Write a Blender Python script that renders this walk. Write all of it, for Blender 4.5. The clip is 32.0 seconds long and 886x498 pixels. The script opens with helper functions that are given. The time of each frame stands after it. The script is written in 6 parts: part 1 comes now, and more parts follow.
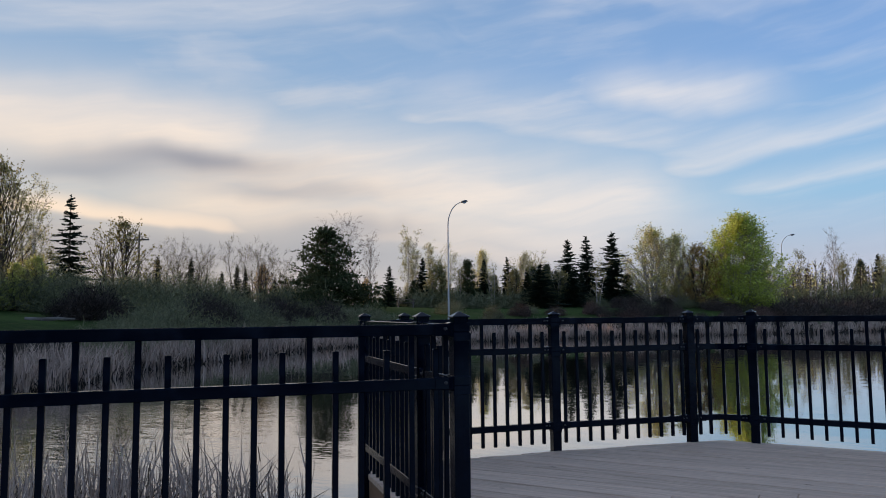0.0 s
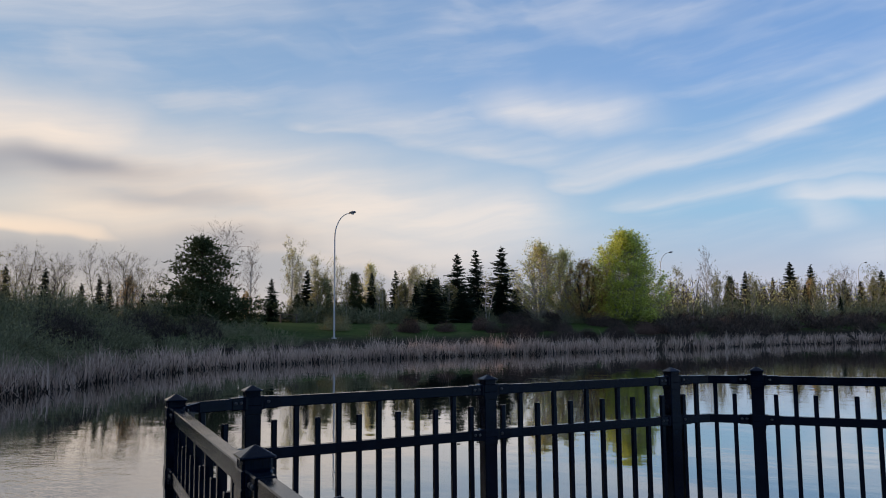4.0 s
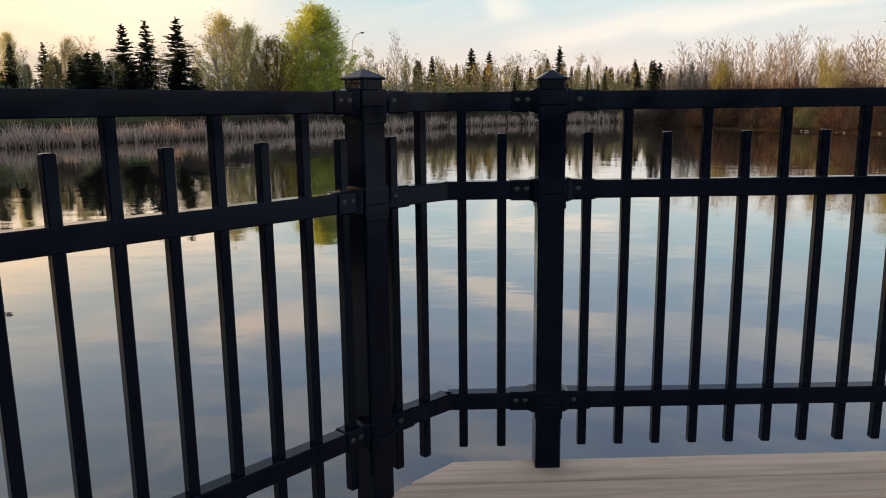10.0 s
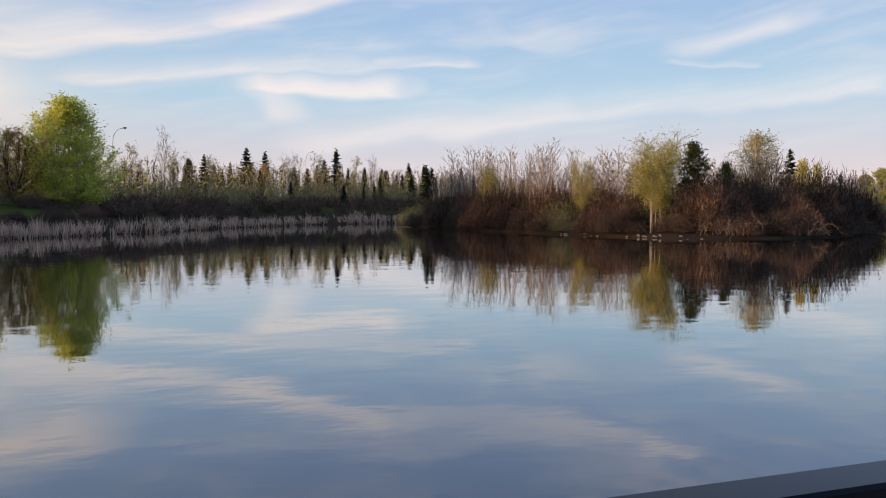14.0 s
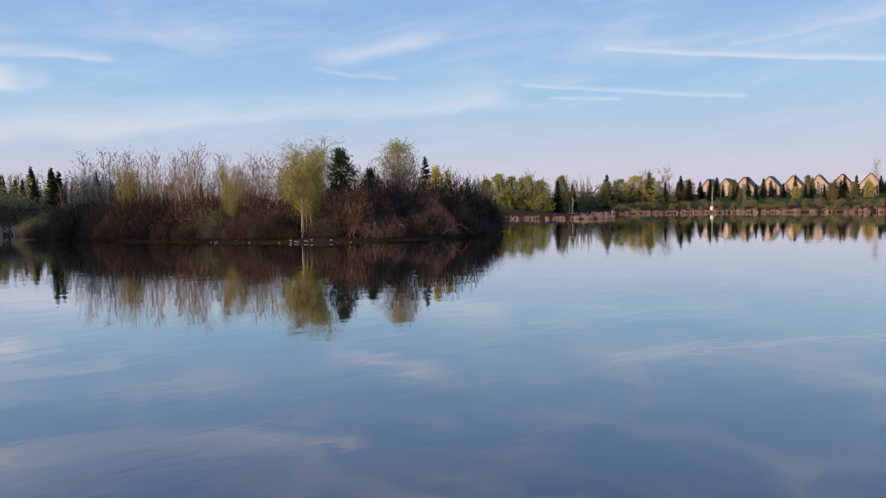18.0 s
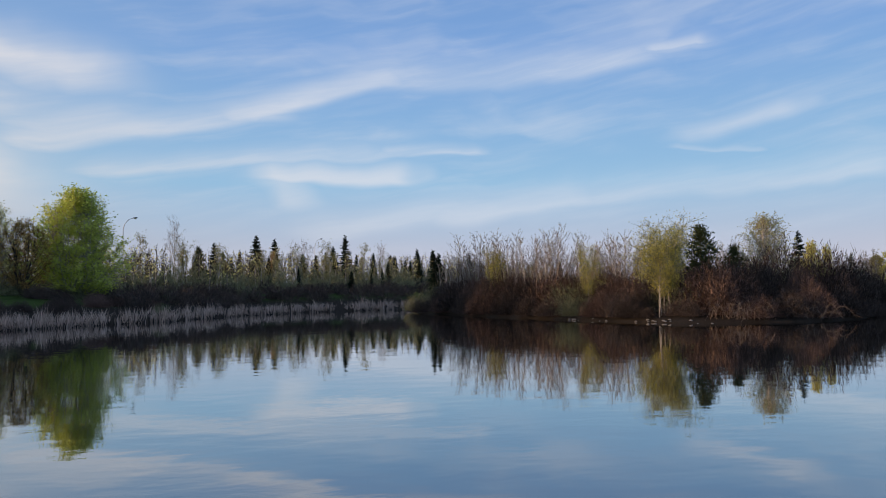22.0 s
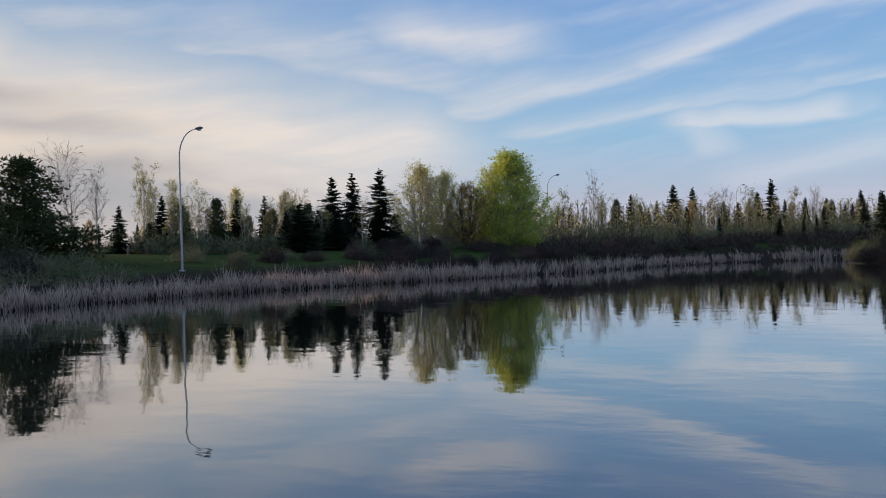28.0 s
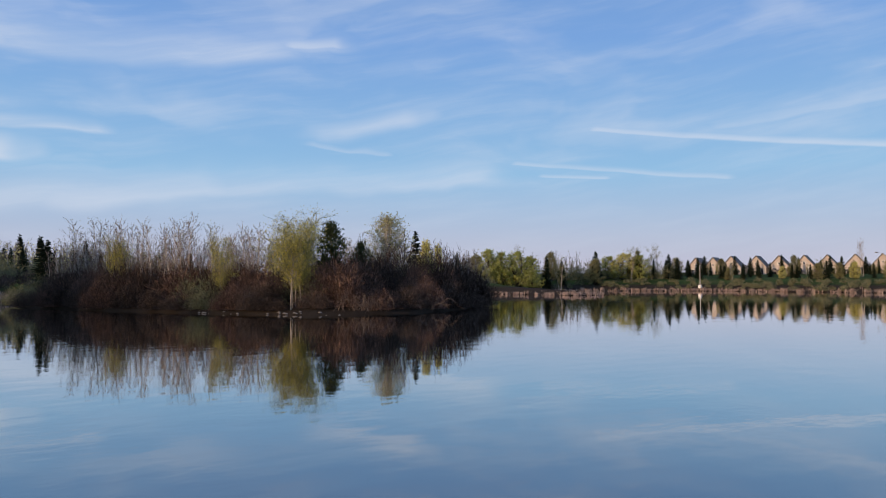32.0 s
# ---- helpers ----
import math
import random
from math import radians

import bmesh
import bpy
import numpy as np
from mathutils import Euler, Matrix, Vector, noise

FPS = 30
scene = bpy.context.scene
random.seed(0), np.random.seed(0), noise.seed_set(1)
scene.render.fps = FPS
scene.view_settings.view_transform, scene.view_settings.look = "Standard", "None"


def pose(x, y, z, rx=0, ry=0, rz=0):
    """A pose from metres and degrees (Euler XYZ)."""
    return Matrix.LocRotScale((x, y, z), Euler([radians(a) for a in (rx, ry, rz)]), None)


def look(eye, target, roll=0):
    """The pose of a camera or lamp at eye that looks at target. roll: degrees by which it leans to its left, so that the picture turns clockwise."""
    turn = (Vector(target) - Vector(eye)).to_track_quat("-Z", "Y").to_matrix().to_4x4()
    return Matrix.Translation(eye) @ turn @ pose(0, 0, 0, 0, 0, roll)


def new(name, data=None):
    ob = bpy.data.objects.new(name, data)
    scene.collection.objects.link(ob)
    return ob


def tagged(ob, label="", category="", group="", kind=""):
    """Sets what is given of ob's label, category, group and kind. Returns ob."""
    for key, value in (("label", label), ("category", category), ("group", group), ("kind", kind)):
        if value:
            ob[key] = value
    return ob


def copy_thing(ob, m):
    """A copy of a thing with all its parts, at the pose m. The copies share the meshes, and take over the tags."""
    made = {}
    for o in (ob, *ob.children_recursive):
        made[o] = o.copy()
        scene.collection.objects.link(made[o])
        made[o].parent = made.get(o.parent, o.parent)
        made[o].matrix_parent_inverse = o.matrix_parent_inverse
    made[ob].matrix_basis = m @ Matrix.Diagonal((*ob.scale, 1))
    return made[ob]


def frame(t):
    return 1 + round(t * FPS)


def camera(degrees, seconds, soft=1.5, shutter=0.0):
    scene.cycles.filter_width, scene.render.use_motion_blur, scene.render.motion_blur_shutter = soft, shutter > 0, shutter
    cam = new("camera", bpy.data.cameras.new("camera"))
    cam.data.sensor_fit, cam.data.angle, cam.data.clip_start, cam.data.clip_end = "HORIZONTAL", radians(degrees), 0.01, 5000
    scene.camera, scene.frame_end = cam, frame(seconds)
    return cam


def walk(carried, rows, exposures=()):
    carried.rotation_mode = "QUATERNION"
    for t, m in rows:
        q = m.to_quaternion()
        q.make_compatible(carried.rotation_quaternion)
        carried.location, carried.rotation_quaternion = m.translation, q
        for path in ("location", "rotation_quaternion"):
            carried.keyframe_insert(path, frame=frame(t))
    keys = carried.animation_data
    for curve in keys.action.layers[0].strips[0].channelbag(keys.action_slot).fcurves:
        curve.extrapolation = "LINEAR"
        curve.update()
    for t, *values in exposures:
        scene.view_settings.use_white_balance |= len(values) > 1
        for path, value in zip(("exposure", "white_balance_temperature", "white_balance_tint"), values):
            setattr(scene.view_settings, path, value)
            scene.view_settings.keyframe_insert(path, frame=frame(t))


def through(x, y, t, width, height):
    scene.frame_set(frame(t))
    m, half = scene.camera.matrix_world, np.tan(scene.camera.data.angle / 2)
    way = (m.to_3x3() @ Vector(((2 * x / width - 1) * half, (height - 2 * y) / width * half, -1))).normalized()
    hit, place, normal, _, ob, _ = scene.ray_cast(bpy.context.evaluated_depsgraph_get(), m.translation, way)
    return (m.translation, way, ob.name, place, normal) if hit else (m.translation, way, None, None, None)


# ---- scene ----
# The walk: seconds, eye x y z, yaw, pitch, roll.
cam = camera(61.26, 32.0, 1.0)
ROWS = [
    (0, 1.471, -2.861, 1.171, 29.80, 4.92, 0.56),
    (0.5, 1.314, -2.616, 1.191, 28.03, 5.57, 0.29),
    (1, 1.180, -2.377, 1.272, 28.40, 3.23, 0.98),
    (1.5, 1.021, -2.173, 1.334, 27.92, 0.60, 2.20),
    (2, 0.843, -1.942, 1.401, 26.93, 0.84, 2.42),
    (2.5, 0.740, -1.751, 1.449, 26.55, 2.23, 1.69),
    (4.5, 0.306, -0.533, 1.465, 16.16, 6.32, 1.16),
    (5, 0.267, -0.228, 1.455, 9.14, 5.75, 1.93),
    (5.5, 0.279, 0.009, 1.452, 2.93, 4.75, 0.62),
    (6, 0.253, 0.273, 1.443, -0.05, 5.22, 0.04),
    (6.5, 0.228, 0.546, 1.454, -2.47, 5.60, 0.65),
    (7, 0.239, 0.850, 1.454, -2.29, 5.79, -0.38),
    (7.5, 0.221, 1.132, 1.437, 1.16, 6.07, -0.41),
    (8, 0.189, 1.407, 1.454, 3.35, 6.37, 0.90),
    (8.5, 0.233, 1.676, 1.413, 2.46, 5.46, 0.67),
    (9, 0.254, 1.887, 1.280, 1.86, -0.14, 0.80),
    (9.5, 0.205, 2.075, 1.159, 1.02, -6.66, 1.53),
    (10, 0.145, 2.247, 1.078, -1.77, -10.65, 0.70),
    (10.5, 0.156, 2.490, 1.057, -5.72, -13.01, -0.32),
    (11, 0.191, 2.723, 1.075, -9.60, -12.62, -0.83),
    (11.5, 0.223, 2.985, 1.117, -13.96, -10.62, -0.16),
    (12, 0.314, 3.201, 1.125, -15.47, -10.11, -0.01),
    (12.5, 0.416, 3.402, 1.165, -16.31, -9.47, 0.57),
    (13, 0.486, 3.635, 1.239, -18.34, -6.95, 1.73),
    (13.5, 0.551, 3.820, 1.291, -19.13, -4.80, 1.15),
    (14, 0.672, 3.940, 1.330, -18.42, -3.29, 0.08),
    (14.5, 0.712, 4.030, 1.294, -22.57, -3.75, -0.25),
    (15, 0.735, 4.105, 1.263, -30.73, -6.85, -0.66),
    (15.5, 0.748, 4.190, 1.227, -37.95, -9.20, -0.77),
    (17.5, 1.043, 4.184, 1.441, -42.87, -5.38, -0.33),
    (18, 1.066, 4.200, 1.457, -44.42, -3.25, 1.04),
    (18.5, 1.084, 4.207, 1.467, -45.89, -0.65, 1.16),
    (19, 1.102, 4.207, 1.471, -46.27, 2.18, 1.24),
    (19.5, 1.115, 4.205, 1.469, -43.83, 4.19, 1.53),
    (20, 1.123, 4.204, 1.463, -39.24, 5.05, 1.76),
    (20.5, 1.126, 4.207, 1.458, -33.64, 4.99, 1.44),
    (21, 1.118, 4.215, 1.455, -27.18, 4.49, 1.10),
    (21.5, 1.100, 4.225, 1.450, -21.64, 3.75, 1.03),
    (22, 1.079, 4.237, 1.443, -17.65, 3.19, 0.70),
    (22.5, 1.059, 4.247, 1.437, -13.72, 2.70, 0.71),
    (23, 1.046, 4.254, 1.429, -8.68, 2.31, 1.06),
    (23.5, 1.042, 4.242, 1.431, -3.25, 2.15, 0.74),
    (24, 1.040, 4.240, 1.430, 2.13, 1.92, 0.44),
    (24.5, 1.038, 4.238, 1.429, 6.71, 1.52, 0.29),
    (25, 1.036, 4.236, 1.428, 11.53, 0.88, -0.42),
    (25.5, 1.033, 4.245, 1.426, 16.83, -0.27, -0.16),
    (27.5, 1.022, 4.235, 1.421, 17.67, -0.24, 1.96),
    (28, 1.018, 4.233, 1.417, 13.54, 0.09, 1.64),
    (28.5, 1.015, 4.227, 1.415, 10.51, 0.16, 1.58),
    (29, 1.011, 4.218, 1.412, 4.79, 0.23, 1.10),
    (29.5, 1.010, 4.212, 1.411, -6.25, 0.88, 1.27),
    (30, 1.009, 4.207, 1.410, -17.53, 1.65, 1.92),
    (30.5, 1.010, 4.202, 1.409, -25.20, 2.17, 1.68),
    (31, 1.010, 4.197, 1.408, -31.13, 2.15, 1.88),
    (31.5, 1.010, 4.192, 1.408, -37.02, 2.06, 1.74),
    (32, 1.012, 4.186, 1.407, -45.23, 2.46, 0.19),
]
EXPOSURES = [
    (0.0, 0.12, 6950, 10), (1.5, 0.16, 7050, 10), (2.5, 0.17, 7050, 10), (4.5, 0.08, 6950, 10), (8.5, 0.05, 6800, 10), (9.0, 0.15, 7100, 11), (9.5, 0.45, 8800, 12), (10.0, 0.68, 11000, 14), (11.0, 0.97, 11700, 15), (12.0, 0.90, 11800, 15), (13.0, 0.76, 11400, 17),
    (14.0, 0.40, 8700, 18), (15.5, 0.40, 8500, 18), (17.5, 0.28, 7500, 15), (18.0, 0.20, 7250, 15), (19.0, 0.02, 6550, 10), (20.5, -0.02, 6550, 10), (22.0, 0.05, 6900, 10), (25.5, 0.05, 7000, 10),
    (29.0, 0.02, 6950, 10), (30.0, 0.05, 7000, 10), (32.0, 0.02, 6600, 10),
]
walk(cam, [(t, pose(x, y, z, 90 + pitch, roll, yaw)) for t, x, y, z, yaw, pitch, roll in ROWS], EXPOSURES)

# ---------------------------------------------------------------- sky and sun
SUN_AZIMUTH, SUN_HEIGHT = -84.0, 7.0     # degrees from +y towards +x, degrees over the horizon


class Nodes:
    """Short hand for math on a node tree."""

    def __init__(self, tree):
        self.tree = tree
        tree.nodes.clear()

    def add(self, kind):
        return self.tree.nodes.new(kind)

    def link(self, a, b):
        self.tree.links.new(a, b)

    def put(self, socket, value):
        if isinstance(value, bpy.types.NodeSocket):
            self.link(value, socket)
        else:
            socket.default_value = value

    def math(self, op, a, b=0.0, c=0.0, clamp=False):
        node = self.add("ShaderNodeMath")
        node.operation, node.use_clamp = op, clamp
        for socket, value in zip(node.inputs, (a, b, c)):
            self.put(socket, value)
        return node.outputs[0]

    def mix(self, factor, a, b, blend="MIX"):
        node = self.add("ShaderNodeMix")
        node.data_type, node.blend_type = "RGBA", blend
        self.put(node.inputs[0], factor)
        for socket, value in zip(node.inputs[6:8], (a, b)):
            self.put(socket, (*value, 1) if isinstance(value, tuple) and len(value) == 3 else value)
        return node.outputs[2]

    def noise(self, vector, scale, detail=4.0, rough=0.55, distort=0.0):
        node = self.add("ShaderNodeTexNoise")
        if vector is not None:
            self.link(vector, node.inputs["Vector"])
        node.inputs["Scale"].default_value = scale
        node.inputs["Detail"].default_value = detail
        node.inputs["Roughness"].default_value = rough
        node.inputs["Distortion"].default_value = distort
        return node.outputs[0]

    def ramp(self, factor, *stops):
        node = self.add("ShaderNodeValToRGB")
        self.put(node.inputs[0], factor)
        points = node.color_ramp.elements
        while len(points) < len(stops):
            points.new(0.5)
        for point, (place, colour) in zip(points, stops):
            point.position = place
            point.color = (*colour, 1) if isinstance(colour, tuple) else (colour, colour, colour, 1)
        return node.outputs[0]

    def range(self, value, a, b, c=0.0, d=1.0, smooth=True):
        node = self.add("ShaderNodeMapRange")
        node.interpolation_type = "SMOOTHSTEP" if smooth else "LINEAR"
        for socket, v in zip(node.inputs, (value, a, b, c, d)):
            self.put(socket, v)
        return node.outputs[0]

    def vector(self, x, y, z=0.0):
        node = self.add("ShaderNodeCombineXYZ")
        for socket, v in zip(node.inputs, (x, y, z)):
            self.put(socket, v)
        return node.outputs[0]


def make_sky():
    world = bpy.data.worlds.new("evening_sky")
    scene.world = world
    world.use_nodes = True
    n = Nodes(world.node_tree)
    way = n.add("ShaderNodeTexCoord").outputs["Generated"]
    split = n.add("ShaderNodeSeparateXYZ")
    n.link(way, split.inputs[0])
    x, y, z = split.outputs
    up = n.math("ABSOLUTE", z)
    az = n.math("MULTIPLY", n.math("ARCTAN2", x, y), 57.2958)
    el = n.math("MULTIPLY", n.math("ARCSINE", up), 57.2958)
    # slow warp, so that no cloud has a straight edge
    warp_a = n.math("SUBTRACT", n.noise(way, 4.0, 3.0), 0.5)
    warp_b = n.math("SUBTRACT", n.noise(way, 11.0, 2.5), 0.5)
    wel = n.math("ADD", n.math("ADD", el, n.math("MULTIPLY", warp_a, 3.2)), n.math("MULTIPLY", warp_b, 0.9))
    waz = n.math("ADD", n.math("ADD", az, n.math("MULTIPLY", warp_b, 4.0)), n.math("MULTIPLY", warp_a, 6.0))
    # clear sky: blue above, pale and rosy at the horizon, warm towards the sun
    nish = n.add("ShaderNodeTexSky")
    nish.sky_type, nish.sun_disc = "NISHITA", False
    nish.sun_elevation, nish.sun_rotation, nish.dust_density = radians(SUN_HEIGHT), radians(SUN_AZIMUTH), 1.2
    clear = n.ramp(n.math("DIVIDE", el, 90.0), (0.0, (0.56, 0.54, 0.68)), (0.035, (0.47, 0.54, 0.72)), (0.09, (0.28, 0.52, 0.80)),
                   (0.20, (0.19, 0.38, 0.76)), (0.45, (0.10, 0.20, 0.48)), (1.0, (0.05, 0.11, 0.30)))
    clear = n.mix(0.08, clear, n.mix(1.0, nish.outputs[0], (0.09, 0.09, 0.09), "MULTIPLY"))
    off = n.math("ABSOLUTE", n.math("SUBTRACT", az, SUN_AZIMUTH))
    sunward = n.range(off, 20.0, 85.0, 1.0, 0.0)
    low = n.range(el, 2.0, 20.0, 1.0, 0.0)
    clear = n.mix(n.math("MULTIPLY", n.range(off, 30.0, 100.0, 1.0, 0.0), 0.55), clear, n.ramp(n.math("DIVIDE", el, 90.0), (0.0, (0.44, 0.45, 0.47)), (0.12, (0.36, 0.50, 0.62)), (0.28, (0.24, 0.37, 0.52)), (0.37, (0.42, 0.48, 0.54)), (0.6, (0.33, 0.39, 0.46)), (1.0, (0.14, 0.20, 0.30))))
    sky = n.mix(n.math("MULTIPLY", n.math("MULTIPLY", sunward, low), 0.75), clear, (0.62, 0.54, 0.46))
    cloud_tone = n.mix(n.math("MULTIPLY", n.range(off, 20.0, 110.0, 1.0, 0.0), n.range(el, 6.0, 24.0, 1.0, 0.25)), (0.66, 0.72, 0.84), (0.97, 0.79, 0.63))
    # fibres drawn out along the wind
    fibre = n.noise(n.vector(n.math("MULTIPLY", waz, 0.045), n.math("ADD", n.math("MULTIPLY", wel, 0.32), n.math("MULTIPLY", waz, -0.035))), 1.7, 5.0, 0.52)
    fine = n.noise(n.vector(n.math("MULTIPLY", waz, 0.11), n.math("ADD", n.math("MULTIPLY", wel, 1.05), n.math("MULTIPLY", waz, -0.17))), 1.6, 6.0, 0.6, 0.3)
    fibre = n.math("ADD", n.math("MULTIPLY", fibre, 0.76), n.math("MULTIPLY", fine, 0.24))
    fibre = n.range(fibre, 0.32, 0.70)
    sel = n.math("ADD", el, n.math("MULTIPLY", warp_b, 0.35))
    cover = None

    def streak(a1, e1, a2, e2, width, strength, fray=0.6, straight=False, crisp=1.3):
        """A streak of cirrus from one bearing and height to another, in degrees."""
        nonlocal cover
        da, de = a2 - a1, e2 - e1
        length = da * da + de * de
        pa, pe = n.math("SUBTRACT", az if straight else waz, a1), n.math("SUBTRACT", sel if straight else wel, e1)
        t = n.math("DIVIDE", n.math("ADD", n.math("MULTIPLY", pa, da), n.math("MULTIPLY", pe, de)), length, clamp=True)
        qa = n.math("MULTIPLY", n.math("SUBTRACT", pa, n.math("MULTIPLY", t, da)), 0.35)
        qe = n.math("SUBTRACT", pe, n.math("MULTIPLY", t, de))
        # crisp below, a veil above
        qe = n.math("MULTIPLY", qe, n.math("ADD", 0.72, n.math("MULTIPLY", n.math("LESS_THAN", qe, 0.0), crisp)))
        far = n.math("ADD", n.math("MULTIPLY", qa, qa), n.math("MULTIPLY", qe, qe))
        body = n.math("POWER", 2.718, n.math("MULTIPLY", far, -1.0 / (width * width)))
        body = n.math("MULTIPLY", body, n.math("ADD", n.math("MULTIPLY", fibre, fray), 1.0 - fray))
        body = n.math("MULTIPLY", body, strength)
        cover = body if cover is None else n.math("MAXIMUM", cover, body)

    streak(-11, 10.4, 2.5, 12.7, 1.0, 0.62)       # the long streak over the far bank
    streak(2.5, 12.7, 13, 15.7, 0.9, 0.80, 0.4)
    streak(13, 15.7, 30, 16.4, 1.2, 0.70)
    streak(30, 16.2, 37, 17.6, 0.7, 0.45)
    streak(-14.2, 16.3, -8.5, 15.2, 1.35, 0.80, 0.45, crisp=0.4)  # bright puff
    streak(-28, 15.0, -9, 11.8, 2.0, 0.50)
    streak(-32, 14.6, -24, 14.2, 0.6, 0.5)
    streak(-6, 8.7, 12, 10.1, 0.75, 0.60)
    streak(12, 10.1, 21, 10.9, 0.42, 0.62)
    streak(4.6, 8.2, 14, 8.5, 0.8, 0.85, 0.25)
    streak(4.9, 8.0, 5.6, 6.6, 0.9, 0.5, 0.3, crisp=0.5)
    streak(10, 4.4, 25, 6.6, 1.2, 0.55)
    streak(18, 5.3, 28, 7.0, 1.1, 0.60, 0.4)
    streak(28, 7.0, 47, 7.4, 1.1, 0.55)
    streak(33, 18.8, 45, 22.2, 0.9, 0.50)
    streak(45, 22.2, 54, 21.8, 0.9, 0.45)
    streak(33, 16.9, 37.5, 17.8, 0.4, 0.65, 0.3)
    streak(36.5, 11.2, 42.5, 12.2, 0.6, 0.55, 0.5, crisp=0.6)
    streak(35.5, 10.4, 41.5, 9.9, 0.22, 0.32, 0.3)
    streak(14, 10.6, 20.6, 10.8, 0.4, 0.5)
    streak(57, 11.2, 80, 8.4, 0.26, 0.62, 0.25, True)     # old contrail
    streak(51, 8.9, 66, 7.3, 0.18, 0.45, 0.3, True)
    streak(53, 7.9, 57.5, 7.6, 0.14, 0.45, 0.3, True)
    streak(66, 10.9, 82, 12.4, 0.5, 0.45)
    streak(-78, 13.6, -47, 12.6, 2.3, 0.95, 0.3, crisp=0.3)  # bright bank towards the sun
    streak(-47, 11.8, -18, 7.6, 2.6, 0.92, 0.35, crisp=0.2)
    streak(-47, 8.4, -20, 5.8, 1.8, 0.80, 0.3, crisp=0.2)
    streak(-34, 5.8, -24, 4.2, 1.2, 0.75, 0.3)
    streak(-68, 7.9, -46, 6.5, 0.75, 1.0, 0.1)
    streak(-70, 18.5, -36, 22.6, 1.6, 0.55)
    # unseen veil above the view, added to brighten what the water mirrors
    streak(-80, 32, -10, 37, 5.0, 0.5, 0.5, crisp=0.2)
    wisps = n.math("MULTIPLY", n.math("MULTIPLY", fibre, fibre), n.range(el, 1.0, 9.0, 0.10, 0.20))
    veil = n.noise(n.vector(n.math("MULTIPLY", waz, 0.030), n.math("MULTIPLY", wel, 0.085), 3.0), 2.6, 4.0, 0.5, 0.4)
    wisps = n.math("ADD", wisps, n.math("MULTIPLY", n.range(veil, 0.46, 0.70), n.range(el, 5.0, 13.0, 0.0, 0.24)))
    cover = n.math("MAXIMUM", cover, wisps)
    sky = n.mix(n.math("MINIMUM", cover, 1.0), sky, cloud_tone)

    def grey(a, e, wide, high, strength):
        """A grey cloud lying before the bright ones."""
        nonlocal sky
        qa, qe = n.math("DIVIDE", n.math("SUBTRACT", waz, a), wide), n.math("DIVIDE", n.math("SUBTRACT", wel, e), high)
        far = n.math("ADD", n.math("MULTIPLY", qa, qa), n.math("MULTIPLY", qe, qe))
        sky = n.mix(n.math("MULTIPLY", n.math("POWER", 2.718, n.math("MULTIPLY", far, -1.0)), strength), sky, (0.27, 0.29, 0.36))

    grey(-48.5, 11.2, 7.5, 0.85, 0.85)
    grey(-55.5, 10.2, 5.0, 0.8, 0.5)
    grey(-40.5, 9.4, 7.0, 0.9, 0.45)
    grey(-37, 6.6, 6.0, 1.2, 0.45)
    grey(-50, 4.6, 22.0, 2.0, 0.55)
    grey(-18, 3.0, 16.0, 1.6, 0.25)
    back = n.add("ShaderNodeBackground")
    n.link(sky, back.inputs[0])
    back.inputs[1].default_value = 1.0
    n.link(back.outputs[0], n.add("ShaderNodeOutputWorld").inputs[0])


make_sky()
sun = new("sun", bpy.data.lights.new("sun", "SUN"))
sun.data.energy, sun.data.angle, sun.data.color = 3.4, radians(1.5), (1.0, 0.66, 0.40)
sun_way = Vector((math.sin(radians(SUN_AZIMUTH)) * math.cos(radians(SUN_HEIGHT)), math.cos(radians(SUN_AZIMUTH)) * math.cos(radians(SUN_HEIGHT)), math.sin(radians(SUN_HEIGHT))))
sun.matrix_world = look(sun_way * 200, (0, 0, 0))

# ---------------------------------------------------------------- materials
def material(name, roughness=0.6, metallic=0.0):
    mat = bpy.data.materials.new(name)
    mat.use_nodes = True
    n = Nodes(mat.node_tree)
    shader = n.add("ShaderNodeBsdfPrincipled")
    shader.inputs["Roughness"].default_value = roughness
    shader.inputs["Metallic"].default_value = metallic
    n.link(shader.outputs[0], n.add("ShaderNodeOutputMaterial").inputs[0])
    return mat, n, shader


def place_of(n, kind="Object"):
    return n.add("ShaderNodeTexCoord").outputs[kind]


def bump(n, shader, height, strength, distance):
    node = n.add("ShaderNodeBump")
    node.inputs["Strength"].default_value = strength
    node.inputs["Distance"].default_value = distance
    n.link(height, node.inputs["Height"])
    n.link(node.outputs[0], shader.inputs["Normal"])


